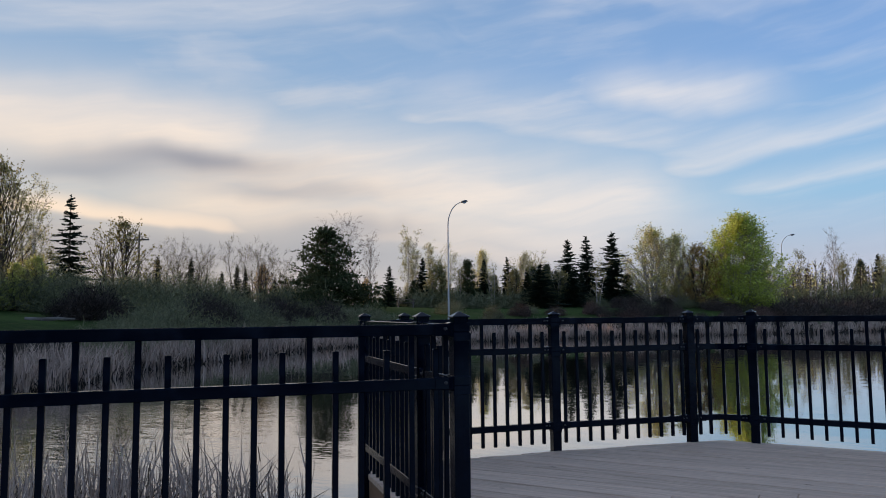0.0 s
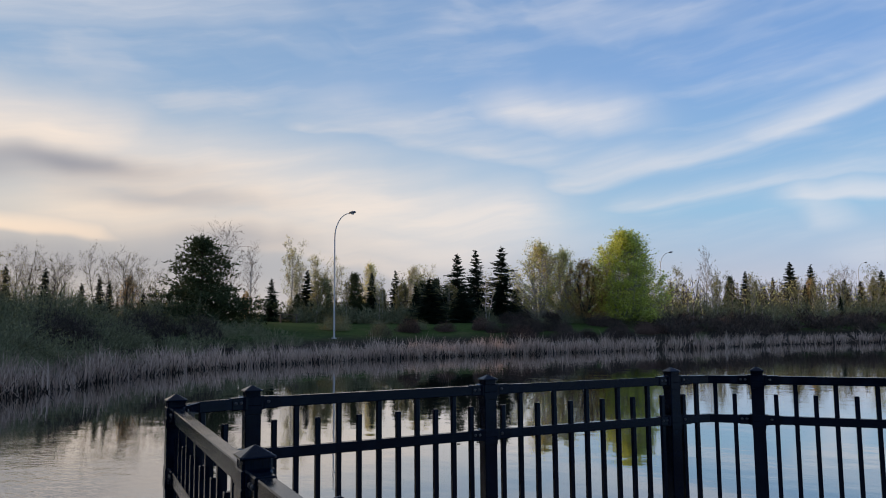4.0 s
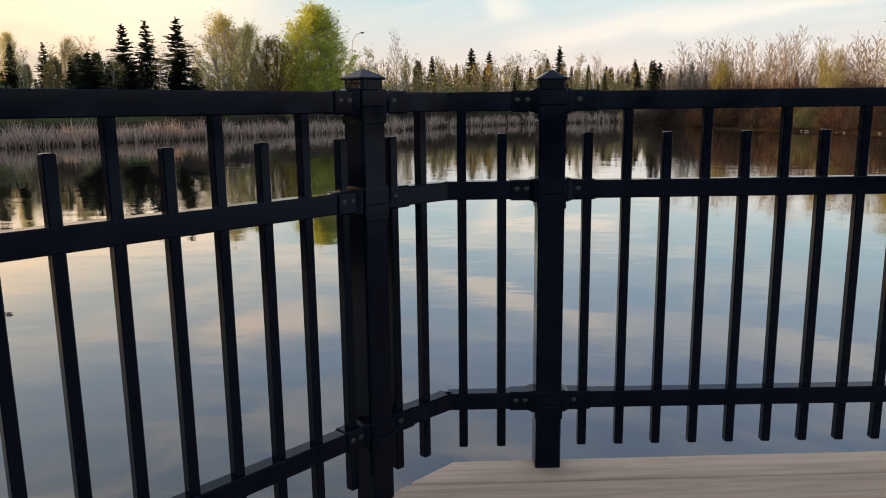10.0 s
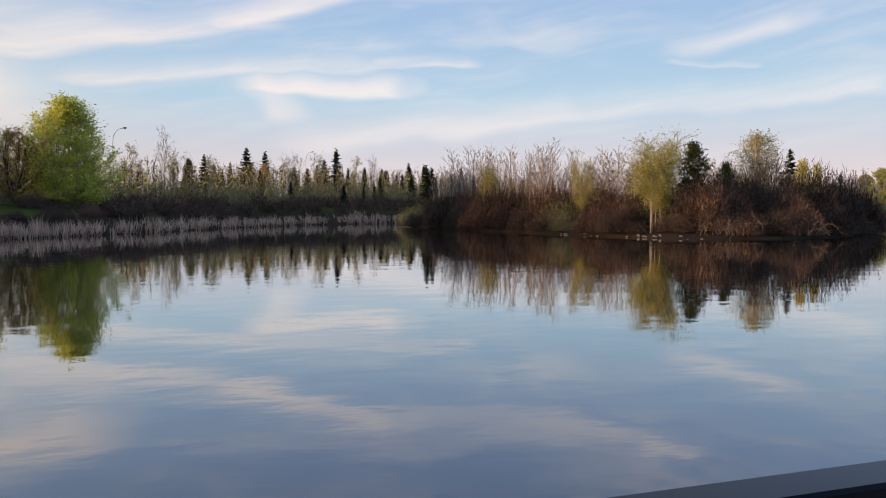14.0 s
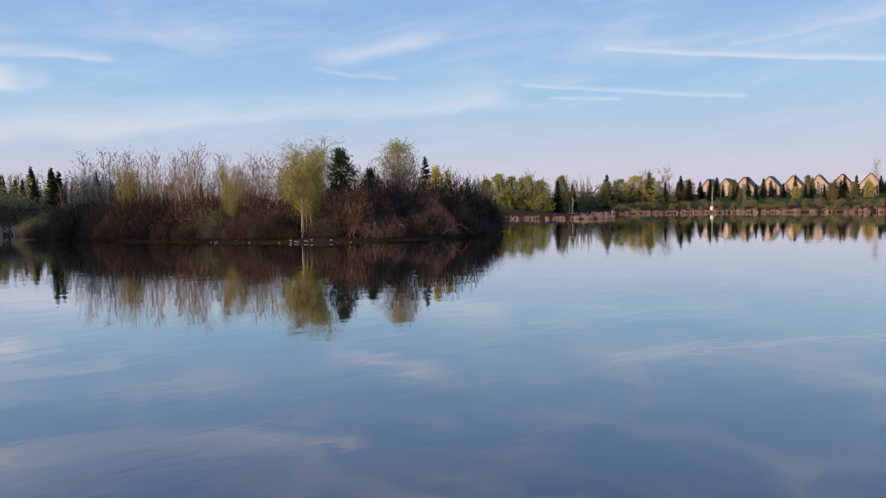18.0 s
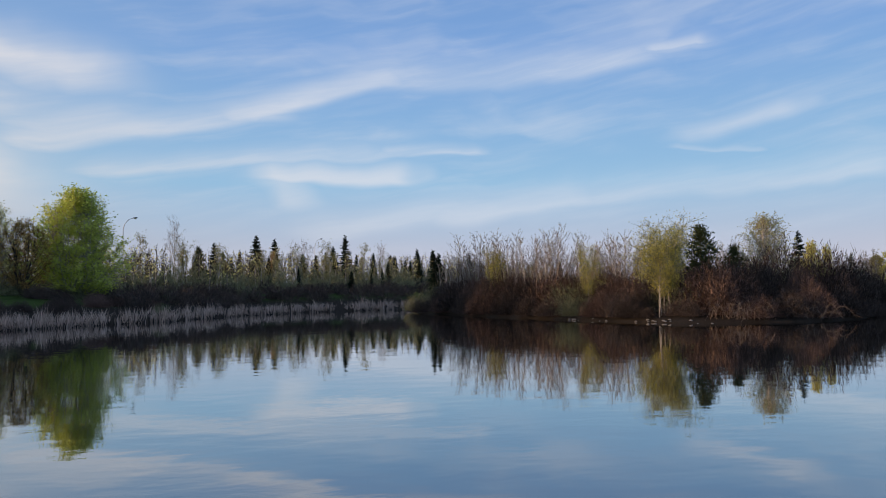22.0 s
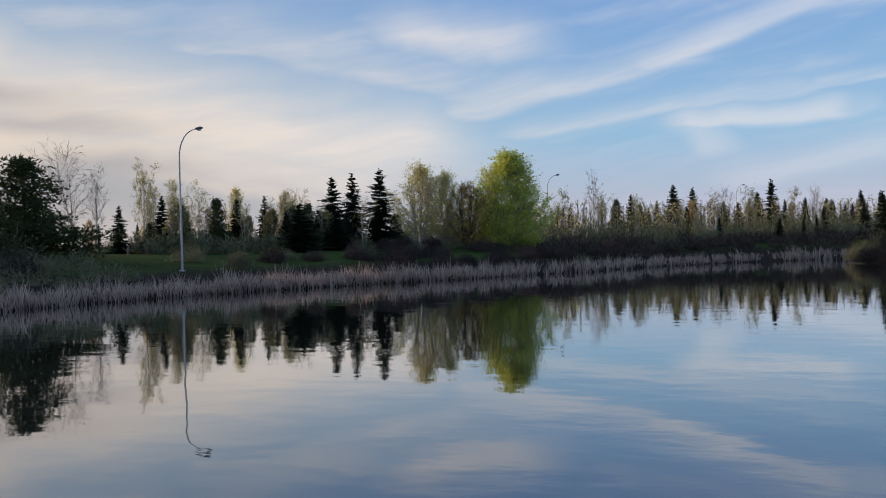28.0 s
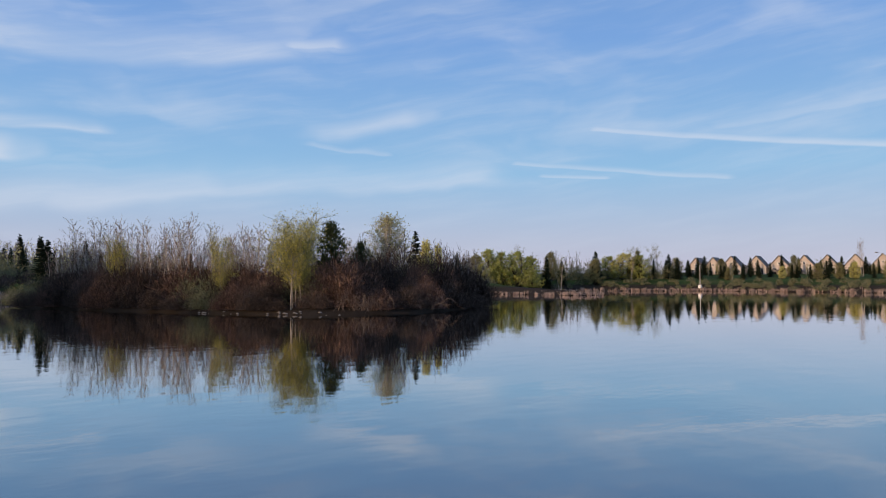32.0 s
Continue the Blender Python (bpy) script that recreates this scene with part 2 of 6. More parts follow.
def speckled(name, dark, light, scale=3.0, fine=40.0, roughness=0.8, relief=0.0, per="random", world=False):
    """Two tones mixed at two scales, with a shift from piece to piece."""
    mat, n, shader = material(name, roughness)
    at = n.add("ShaderNodeNewGeometry").outputs["Position"] if world else place_of(n)
    grain = n.math("ADD", n.math("MULTIPLY", n.noise(at, scale, 5.0), 0.65), n.math("MULTIPLY", n.noise(at, fine, 3.0), 0.35))
    mottled = n.range(grain, 0.35, 0.65)
    if per == "random":
        shift = n.add("ShaderNodeObjectInfo").outputs["Random"]
        mottled = n.math("ADD", n.math("MULTIPLY", mottled, 0.7), n.math("MULTIPLY", shift, 0.3))
    elif per == "island":
        shift = n.add("ShaderNodeNewGeometry").outputs["Random Per Island"]
        mottled = n.math("ADD", n.math("MULTIPLY", mottled, 0.45), n.math("MULTIPLY", shift, 0.55))
    n.link(n.mix(mottled, dark, light), shader.inputs["Base Color"])
    if relief:
        bump(n, shader, grain, 0.6, relief)
    return mat


def foliage(name, dark, light, through=0.35, power=1.0):
    """Leaves or twigs: a tone for each leaf, some light passing through."""
    mat, n, shader = material(name, 0.8)
    shader.inputs["Specular IOR Level"].default_value = 0.15
    info = n.add("ShaderNodeNewGeometry").outputs["Random Per Island"]
    tree = n.add("ShaderNodeObjectInfo").outputs["Random"]
    tone = n.math("ADD", n.math("MULTIPLY", n.math("POWER", info, power), 0.7), n.math("MULTIPLY", tree, 0.3))
    colour = n.mix(tone, dark, light)
    n.link(colour, shader.inputs["Base Color"])
    if through:
        leaf = n.add("ShaderNodeBsdfTranslucent")
        n.link(colour, leaf.inputs[0])
        both = n.add("ShaderNodeMixShader")
        both.inputs[0].default_value = through
        n.link(shader.outputs[0], both.inputs[1])
        n.link(leaf.outputs[0], both.inputs[2])
        n.link(both.outputs[0], n.tree.nodes["Material Output"].inputs[0])
    return mat


def make_black_paint():
    mat, n, shader = material("black_powder_coat", 0.32)
    shader.inputs["IOR"].default_value = 1.27
    shader.inputs["Specular Tint"].default_value = (0.58, 0.80, 1.0, 1)
    at = place_of(n)
    wear = n.noise(at, 9.0, 6.0)
    n.link(n.mix(n.range(wear, 0.45, 0.8), (0.0010, 0.0028, 0.0088), (0.0030, 0.0068, 0.0175)), shader.inputs["Base Color"])
    n.link(n.range(wear, 0.3, 0.7, 0.08, 0.20), shader.inputs["Roughness"])
    bump(n, shader, n.noise(at, 260.0, 2.0), 0.04, 0.0004)
    return mat


def make_deck_wood(name, dark, light, knot):
    mat, n, shader = material(name, 0.78)
    at = place_of(n)
    turn = n.add("ShaderNodeMapping")
    n.link(at, turn.inputs[0])
    info = n.add("ShaderNodeObjectInfo").outputs["Random"]
    n.link(n.vector(n.math("MULTIPLY", info, 37.0), n.math("MULTIPLY", info, 11.0), 0.0), turn.inputs["Location"])
    turn.inputs["Scale"].default_value = (0.9, 16.0, 16.0)
    grain = n.noise(turn.outputs[0], 2.4, 7.0, 0.65, 0.8)
    slow = n.noise(at, 1.6, 4.0)
    tone = n.math("ADD", n.math("MULTIPLY", n.range(grain, 0.3, 0.7), 0.5), n.math("ADD", n.math("MULTIPLY", slow, 0.25), n.math("MULTIPLY", info, 0.3)))
    colour = n.mix(tone, dark, light)
    cell = n.add("ShaderNodeTexVoronoi")
    stretch = n.add("ShaderNodeMapping")
    n.link(at, stretch.inputs[0])
    n.link(n.vector(n.math("MULTIPLY", info, 51.0), n.math("MULTIPLY", info, 23.0), 0.0), stretch.inputs["Location"])
    stretch.inputs["Scale"].default_value = (1.0, 2.2, 1.0)
    n.link(stretch.outputs[0], cell.inputs["Vector"])
    cell.inputs["Scale"].default_value = 2.1
    spot = n.range(cell.outputs["Distance"], 0.03, 0.085, 0.85, 0.0)
    colour = n.mix(spot, colour, knot)
    n.link(colour, shader.inputs["Base Color"])
    bump(n, shader, grain, 0.45, 0.003)
    return mat


WATER_LEVEL = -0.789


def make_water():
    mat, n, shader = material("pond_water", 0.015)
    shader.inputs["Base Color"].default_value = (0.028, 0.026, 0.021, 1)
    shader.inputs["IOR"].default_value = 1.61
    shader.inputs["Coat Weight"].default_value = 0.83
    shader.inputs["Coat Roughness"].default_value = 0.015
    shader.inputs["Coat IOR"].default_value = 1.57
    at = n.add("ShaderNodeNewGeometry").outputs["Position"]
    long = n.add("ShaderNodeMapping")
    n.link(at, long.inputs[0])
    long.inputs["Rotation"].default_value = (0, 0, radians(24))
    long.inputs["Scale"].default_value = (0.75, 1.25, 1.0)
    swell = n.noise(long.outputs[0], 1.1, 2.0, 0.4)
    ripple = n.noise(long.outputs[0], 6.5, 2.5, 0.5)
    gusts = n.range(n.noise(at, 0.07, 3.0), 0.40, 0.66, 0.25, 1.0)
    # a light breeze roughens the shallow corner beside the deck
    off = n.add("ShaderNodeVectorMath")
    off.operation = "DISTANCE"
    n.link(at, off.inputs[0])
    off.inputs[1].default_value = (-13.0, 0.5, WATER_LEVEL)
    breeze = n.range(off.outputs["Value"], 5.0, 13.5, 7.0, 1.0)
    height = n.math("ADD", n.math("MULTIPLY", swell, n.range(breeze, 1.0, 7.0, 1.0, 2.2)), n.math("MULTIPLY", n.math("MULTIPLY", n.math("MULTIPLY", ripple, 0.25), gusts), breeze))
    bump(n, shader, height, 1.0, WAVES)
    n.link(shader.inputs["Normal"].links[0].from_socket, shader.inputs["Coat Normal"])
    return mat


WAVES = 0.0044
BLACK = make_black_paint()
DECK_WOOD = make_deck_wood("weathered_deck_boards", (0.44, 0.312, 0.220), (0.90, 0.675, 0.510), (0.15, 0.085, 0.05))
RIM_WOOD = make_deck_wood("brown_rim_boards", (0.16, 0.085, 0.045), (0.30, 0.17, 0.10), (0.08, 0.05, 0.03))
WATER = make_water()
STEEL = speckled("galvanised_steel", (0.38, 0.39, 0.40), (0.62, 0.63, 0.64), 2.0, 30.0, 0.45)
BOLT = speckled("dark_bolt_heads", (0.012, 0.014, 0.018), (0.03, 0.033, 0.04), 30.0, 200.0, 0.3)
LAMP_GREY = speckled("lamp_head_grey", (0.10, 0.10, 0.11), (0.20, 0.20, 0.21), 6.0, 60.0, 0.5)
WHITE = speckled("white_painted_metal", (0.68, 0.68, 0.67), (0.82, 0.82, 0.80), 3.0, 40.0, 0.5)
OLD_WOOD = speckled("old_grey_wood", (0.10, 0.085, 0.07), (0.24, 0.21, 0.18), 3.0, 40.0, 0.85)
BARK_DARK = speckled("dark_bark", (0.035, 0.028, 0.022), (0.10, 0.085, 0.07), 4.0, 30.0, 0.9)
BARK_PALE = speckled("pale_poplar_bark", (0.20, 0.175, 0.155), (0.60, 0.56, 0.51), 2.0, 18.0, 0.85)
NEEDLES = foliage("spruce_needles", (0.012, 0.025, 0.018), (0.040, 0.062, 0.040), 0.1)
PINE = foliage("pine_needles", (0.030, 0.046, 0.022), (0.095, 0.120, 0.052), 0.15)
LEAF_GREEN = foliage("fresh_green_leaves", (0.38, 0.45, 0.06), (0.72, 0.78, 0.21), 0.55)
LEAF_YELLOW = foliage("young_yellow_leaves", (0.54, 0.51, 0.14), (0.88, 0.84, 0.35), 0.55)
BARK_WHITE = speckled("white_birch_bark", (0.210, 0.182, 0.154), (0.406, 0.378, 0.336), 3.0, 22.0, 0.8)
LEAF_GOLD = foliage("young_golden_leaves", (0.33, 0.31, 0.06), (0.62, 0.57, 0.16), 0.5)
LEAF_MUTED = foliage("muted_green_leaves", (0.32, 0.36, 0.09), (0.58, 0.60, 0.21), 0.5)
LEAF_PALE = foliage("pale_young_leaves", (0.36, 0.36, 0.17), (0.66, 0.65, 0.36), 0.5)
LEAF_DUSKY = foliage("young_olive_leaves", (0.17, 0.17, 0.075), (0.38, 0.36, 0.17), 0.5)
LEAF_TAN = foliage("tan_buds", (0.36, 0.23, 0.08), (0.60, 0.42, 0.17), 0.45)
TWIG_PALE = foliage("pale_bare_twigs", (0.13, 0.104, 0.088), (0.42, 0.350, 0.300), 0.0)
TWIG_ROSY = foliage("rosy_bare_twigs", (0.085, 0.064, 0.054), (0.31, 0.238, 0.200), 0.0)
TWIG_RED = foliage("red_brown_twigs", (0.024, 0.0165, 0.0138), (0.32, 0.212, 0.172), 0.0, 2.3)
TWIG_BROWN = foliage("brown_bare_twigs", (0.015, 0.0118, 0.0105), (0.19, 0.148, 0.126), 0.0, 2.35)
TWIG_OLIVE = foliage("olive_budding_twigs", (0.095, 0.106, 0.060), (0.32, 0.325, 0.190), 0.15)
REED = foliage("dry_cattails", (0.27, 0.200, 0.165), (0.84, 0.665, 0.555), 0.4, 1.35)
# dark brown that stands in for the shade at the cattails' feet
SHADE_BLADE = foliage("dark_shade_blades", (0.018, 0.014, 0.011), (0.06, 0.046, 0.036), 0.0)
REED_HEAD = speckled("cattail_heads", (0.05, 0.028, 0.016), (0.13, 0.075, 0.045), 20.0, 90.0, 0.95)
CREAM = speckled("cream_siding", (0.46, 0.41, 0.38), (0.60, 0.54, 0.50), 0.3, 5.0, 0.8)
ROOF_GREY = speckled("grey_shingles", (0.16, 0.145, 0.14), (0.27, 0.245, 0.235), 0.6, 9.0, 0.9)
DARK_GLASS = speckled("dark_window_glass", (0.03, 0.035, 0.04), (0.06, 0.07, 0.08), 1.0, 4.0, 0.08)
SIGN_DARK = speckled("dark_sign_back", (0.03, 0.03, 0.035), (0.07, 0.07, 0.075), 4.0, 30.0, 0.6)


def make_ground():
    mat, n, shader = material("grass_and_soil", 1.0)
    shader.inputs["Specular IOR Level"].default_value = 0.05
    at = n.add("ShaderNodeNewGeometry").outputs["Position"]
    split = n.add("ShaderNodeSeparateXYZ")
    n.link(at, split.inputs[0])
    big, small = n.noise(at, 0.12, 5.0), n.noise(at, 2.6, 6.0, 0.7)
    grass = n.mix(n.range(n.math("ADD", n.math("MULTIPLY", big, 0.6), n.math("MULTIPLY", small, 0.4)), 0.36, 0.62), (0.026, 0.050, 0.013), (0.068, 0.108, 0.030))
    grass = n.mix(n.range(n.noise(at, 0.5, 4.0), 0.55, 0.75, 0.0, 0.5), grass, (0.14, 0.12, 0.06))
    soil = n.mix(small, (0.022, 0.018, 0.014), (0.065, 0.052, 0.040))
    bank = n.range(n.math("ADD", split.outputs[2], n.math("MULTIPLY", small, 0.5)), 0.45, 1.1)
    n.link(n.mix(bank, soil, grass), shader.inputs["Base Color"])
    bump(n, shader, small, 0.8, 0.06)
    return mat


GROUND = make_ground()

# ---------------------------------------------------------------- mesh helpers
class Build:
    """Gathers points and faces for one mesh."""

    def __init__(self):
        self.verts, self.faces = [], []

    def face(self, *points):
        k = len(self.verts)
        self.verts.extend(tuple(p) for p in points)
        self.faces.append(tuple(range(k, k + len(points))))

    def tube(self, a, b, ra, rb, sides=4, cap=False):
        a, b = Vector(a), Vector(b)
        axis = (b - a).normalized()
        side = axis.cross(Vector((0, 0, 1)) if abs(axis.z) < 0.9 else Vector((1, 0, 0))).normalized()
        other = axis.cross(side)
        k = len(self.verts)
        for centre, r in ((a, ra), (b, rb)):
            for i in range(sides):
                turn = math.tau * i / sides
                self.verts.append(tuple(centre + side * (r * math.cos(turn)) + other * (r * math.sin(turn))))
        for i in range(sides):
            j = (i + 1) % sides
            self.faces.append((k + i, k + j, k + sides + j, k + sides + i))
        if cap:
            self.faces.append(tuple(k + i for i in reversed(range(sides))))
            self.faces.append(tuple(k + sides + i for i in range(sides)))

    def path(self, points, radii, sides=8):
        for (a, ra), (b, rb) in zip(zip(points, radii), zip(points[1:], radii[1:])):
            self.tube(a, b, ra, rb, sides, True)

    def loft(self, loops):
        """Closed loops of equal count joined in order, with both ends closed."""
        k, count = len(self.verts), len(loops[0])
        for loop in loops:
            self.verts.extend(tuple(p) for p in loop)
        for r in range(len(loops) - 1):
            for i in range(count):
                j = (i + 1) % count
                self.faces.append((k + r * count + i, k + r * count + j, k + (r + 1) * count + j, k + (r + 1) * count + i))
        self.faces.append(tuple(k + i for i in reversed(range(count))))
        self.faces.append(tuple(k + (len(loops) - 1) * count + i for i in range(count)))

    def box(self, x0, x1, y0, y1, z0, z1, bevel=0.0):
        """A box with its edges chamfered all round."""
        b = bevel

        def ring(inset, z):
            ax, bx, ay, by = x0 + inset, x1 - inset, y0 + inset, y1 - inset
            if b == 0:
                return [(ax, ay, z), (bx, ay, z), (bx, by, z), (ax, by, z)]
            return [(ax + b, ay, z), (bx - b, ay, z), (bx, ay + b, z), (bx, by - b, z), (bx - b, by, z), (ax + b, by, z), (ax, by - b, z), (ax, ay + b, z)]

        self.loft([ring(0, z0), ring(0, z1)] if b == 0 else [ring(b, z0), ring(0, z0 + b), ring(0, z1 - b), ring(b, z1)])

    def mesh(self, name, mat, smooth=False):
        data = bpy.data.meshes.new(name)
        data.from_pydata(self.verts, [], self.faces)
        data.materials.append(mat)
        if smooth:
            data.shade_smooth()
        return data


def part(name, build, mat, parent, label="", smooth=False, at=None):
    ob = new(name, build if isinstance(build, bpy.types.Mesh) else build.mesh(name, mat, smooth))
    ob.parent = parent
    if at is not None:
        ob.matrix_local = at
    if label:
        tagged(ob, label)
    return ob


def thing(name, m, label, category, group="", kind=""):
    ob = new(name)
    ob.empty_display_size = 0.2
    ob.matrix_world = m
    return tagged(ob, label, category, group, kind)


def scaled(m, sx, sy, sz):
    return m @ Matrix.Diagonal((sx, sy, sz, 1))


# ---------------------------------------------------------------- ground and water
WATER_Z = WATER_LEVEL
POND = [(-5, -3.5), (-9, -1.5), (-14, 3), (-18, 9), (-21.5, 15), (-24, 22), (-26, 29), (-26.3, 34), (-24.5, 39.5), (-21, 46), (-17, 51.5),
        (-12.5, 56.5), (-8, 62), (-1.5, 69), (4, 79), (11, 88), (22, 92), (45, 100), (70, 108), (88, 96), (95, 86), (93, 68), (97, 66), (104, 80),
        (118, 98), (134, 95), (143, 82), (146, 72), (144, 60), (141, 46), (134, 28), (120, 10), (90, -4), (40, -11), (15, -7), (6, -4)]
ISLAND = [(23, 88), (21.5, 76), (23.5, 63), (25.5, 56), (27.5, 49.5), (29.5, 45), (32.8, 43.4), (37, 42.2), (43.4, 43.8), (50, 48.3), (55, 55), (57, 68), (50, 82), (36, 93)]


def shore_distance(px, py, ring):
    """Metres to the ring's edge, negative within it."""
    px, py = np.asarray(px, float), np.asarray(py, float)
    best, inside = np.full(px.shape, 1e9), np.zeros(px.shape, bool)
    for (ax, ay), (bx, by) in zip(ring, ring[1:] + ring[:1]):
        dx, dy = bx - ax, by - ay
        t = np.clip(((px - ax) * dx + (py - ay) * dy) / (dx * dx + dy * dy), 0, 1)
        best = np.minimum(best, np.hypot(px - ax - t * dx, py - ay - t * dy))
        crosses = ((ay > py) != (by > py)) & (px < (bx - ax) * (py - ay) / (by - ay + 1e-12) + ax)
        inside ^= crosses
    return np.where(inside, -best, best)


def ground_height(px, py):
    px, py = np.asarray(px, float), np.asarray(py, float)
    sd = shore_distance(px, py, POND)
    isl = -shore_distance(px, py, ISLAND)
    out, depth = np.maximum(sd, 0), np.maximum(-sd, 0)
    near = np.clip((np.hypot(px - 1, py + 5) - 8) / 18, 0, 1)
    near = near * near * (3 - 2 * near)
    rise = 0.5 + 2.5 * near
    land = -0.12 + rise * (1 - np.exp(-out / 9)) + np.clip(out - 20, 0, 120) * 0.018 * near
    land = land + 0.12 * np.sin(px * 0.31 + 1.3 * np.sin(py * 0.17)) * np.sin(py * 0.27) * np.clip(out / 6, 0, 1)
    floor = -1.3 * (1 - np.exp(-depth / 2.0))
    h = np.where(sd > 0, land, floor)
    h = np.where(isl > 0, 0.05 + 0.9 * (1 - np.exp(-np.maximum(isl, 0) / 4)), np.where(sd > 0, h, np.maximum(h, -1.3 * (1 - np.exp(np.minimum(isl, 0) / 2.0)))))
    return WATER_Z + h


def ground_at(x, y):
    return float(ground_height(np.array([x]), np.array([y]))[0])


def make_ground_sheet():
    u = np.linspace(-1, 1, 281)
    gx = 55 + 140 * u + 2900 * np.sign(u) * np.abs(u) ** 13
    gy = 55 + 120 * u + 2900 * np.sign(u) * np.abs(u) ** 13
    xx, yy = np.meshgrid(gx, gy)
    zz = ground_height(xx.ravel(), yy.ravel())
    verts = np.stack([xx.ravel(), yy.ravel(), zz], 1).tolist()
    c = len(u)
    faces = [(r * c + k, r * c + k + 1, (r + 1) * c + k + 1, (r + 1) * c + k) for r in range(c - 1) for k in range(c - 1)]
    data = bpy.data.meshes.new("ground")
    data.from_pydata(verts, [], faces)
    data.materials.append(GROUND)
    data.shade_smooth()
    tagged(new("ground", data), "grassy park ground sloping down to a pond", "ground", kind="structure")


make_ground_sheet()
pond = Build()
pond.face((-30, -14, WATER_Z), (150, -14, WATER_Z), (150, 112, WATER_Z), (-30, 112, WATER_Z))
tagged(new("water", pond.mesh("water", WATER)), "calm pond water mirroring the evening sky", "water", kind="structure")

# ---------------------------------------------------------------- the deck's plan
CAP = 1.18            # top of the post caps over the deck
PITCH = 0.111         # pickets, centre to centre
P1, P2, P3, P4, P5, P6 = (-0.236, 0.270), (-0.931, 3.250), (0.003, 4.202), (0.516, 4.388), (2.207, 4.366), (3.93, 4.33)
Q0, QM, Q1 = (-1.816, 2.247), (-0.70, 0.69), (-1.85, 1.75)
BEND_A, BEND_B = (0.213, 4.390), (-1.94, 1.99)
N1, N2 = (-1.654, -1.312), (-3.10, -2.86)


# ---------------------------------------------------------------- fence
FENCE = thing("metal_fence", pose(0.52, 4.45, 0), "black metal fence with tall and short pickets round a deck", "fence")
INTO = FENCE.matrix_world.inverted()


def make_post_meshes():
    tube, cap, band = Build(), Build(), Build()
    tube.box(-0.038, 0.038, -0.038, 0.038, -0.62, 1.126, 0.004)

    def ring(r, z, b=0.006):
        return [(-r + b, -r, z), (r - b, -r, z), (r, -r + b, z), (r, r - b, z), (r - b, r, z), (-r + b, r, z), (-r, r - b, z), (-r, -r + b, z)]

    cap.loft([ring(0.0422, 1.1508), ring(0.0432, 1.1515), ring(0.0442, 1.1545), ring(0.0425, 1.157), ring(0.004, CAP - 0.001, 0.001), ring(0.001, CAP, 0.0003)])
    # the neck below the cap's edge, with upright ribs
    side = []
    for k in range(5):
        s = -0.028 + 0.014 * k
        side += [(s - 0.0030, 0.0355), (s - 0.0024, 0.0366), (s + 0.0024, 0.0366), (s + 0.0030, 0.0355)]
    outline = []
    for turn in range(4):
        c, w = (1, 0, -1, 0)[turn], (0, 1, 0, -1)[turn]
        outline += [(x * c - y * w, x * w + y * c) for x, y in [(-a, -b) for a, b in reversed(side)]]
    neck = Build()
    neck.loft([[(x, y, 1.127) for x, y in outline], [(x, y, 1.1512) for x, y in outline]])
    band.box(-0.0405, 0.0405, -0.0405, 0.0405, -0.011, 0.032, 0.0025)
    band.box(-0.0412, 0.0412, -0.0412, 0.0412, -0.054, -0.0115, 0.0025)
    return tube.mesh("post", BLACK), cap.mesh("cap", BLACK), band.mesh("collar", BLACK), neck.mesh("neck", BLACK)


POST_MESH, CAP_MESH, COLLAR_MESH, NECK_MESH = make_post_meshes()
PICKETS = {}


def picket_mesh(top, low=0.06):
    if (top, low) not in PICKETS:
        b = Build()
        b.box(-0.013, 0.013, -0.013, 0.013, low, top, 0.0025)
        PICKETS[top, low] = b.mesh("picket", BLACK)
    return PICKETS[top, low]


def make_bracket_meshes():
    out = []
    for reach in (0.098, 0.085):
        b = Build()
        # flared shoulder at the post, then a sleeve round the rail's end
        def section(x, w, h):
            return [(x, -w + 0.004, -h), (x, w - 0.004, -h), (x, w, -h + 0.004), (x, w, h - 0.004), (x, w - 0.004, h), (x, -w + 0.004, h), (x, -w, h - 0.004), (x, -w, -h + 0.004)]
        b.loft([section(0.036, 0.034, 0.034), section(0.048, 0.033, 0.034), section(0.062, 0.0265, 0.0295), section(reach + 0.028, 0.0262, 0.0293), section(reach + 0.030, 0.0255, 0.028)])
        out.append(b.mesh("bracket", BLACK))
    return out


BRACKETS = make_bracket_meshes()


def make_bolt_mesh():
    b = Build()
    loops = []
    for r, y in ((0.0088, 0.0), (0.0085, 0.0018), (0.0062, 0.0040), (0.0025, 0.0050)):
        loops.append([(r * math.cos(math.tau * i / 12), -y, r * 0.85 * math.sin(math.tau * i / 12)) for i in range(12)])
    b.loft(loops)
    return b.mesh("bolt", BOLT, True)


BOLT_MESH = make_bolt_mesh()
RAILS = ((1.095, 0.026), (0.846, 0.026), (0.210, 0.026))


def rail_piece(length, start, end, mitre_a=0.0, mitre_b=0.0):
    """One rail along x: a hollow-looking channel with soft edges."""
    b = Build()
    w, h, c = 0.022, 0.026, 0.003

    def section(x, lean):
        return [(x + lean * y, y, z) for y, z in ((-w + c, -h), (w - c, -h), (w, -h + c), (w, h - c), (w - c, h), (-w + c, h), (-w, h - c), (-w, -h + c))]
    b.loft([section(start, mitre_a), section(length - end, mitre_b)])
    return b


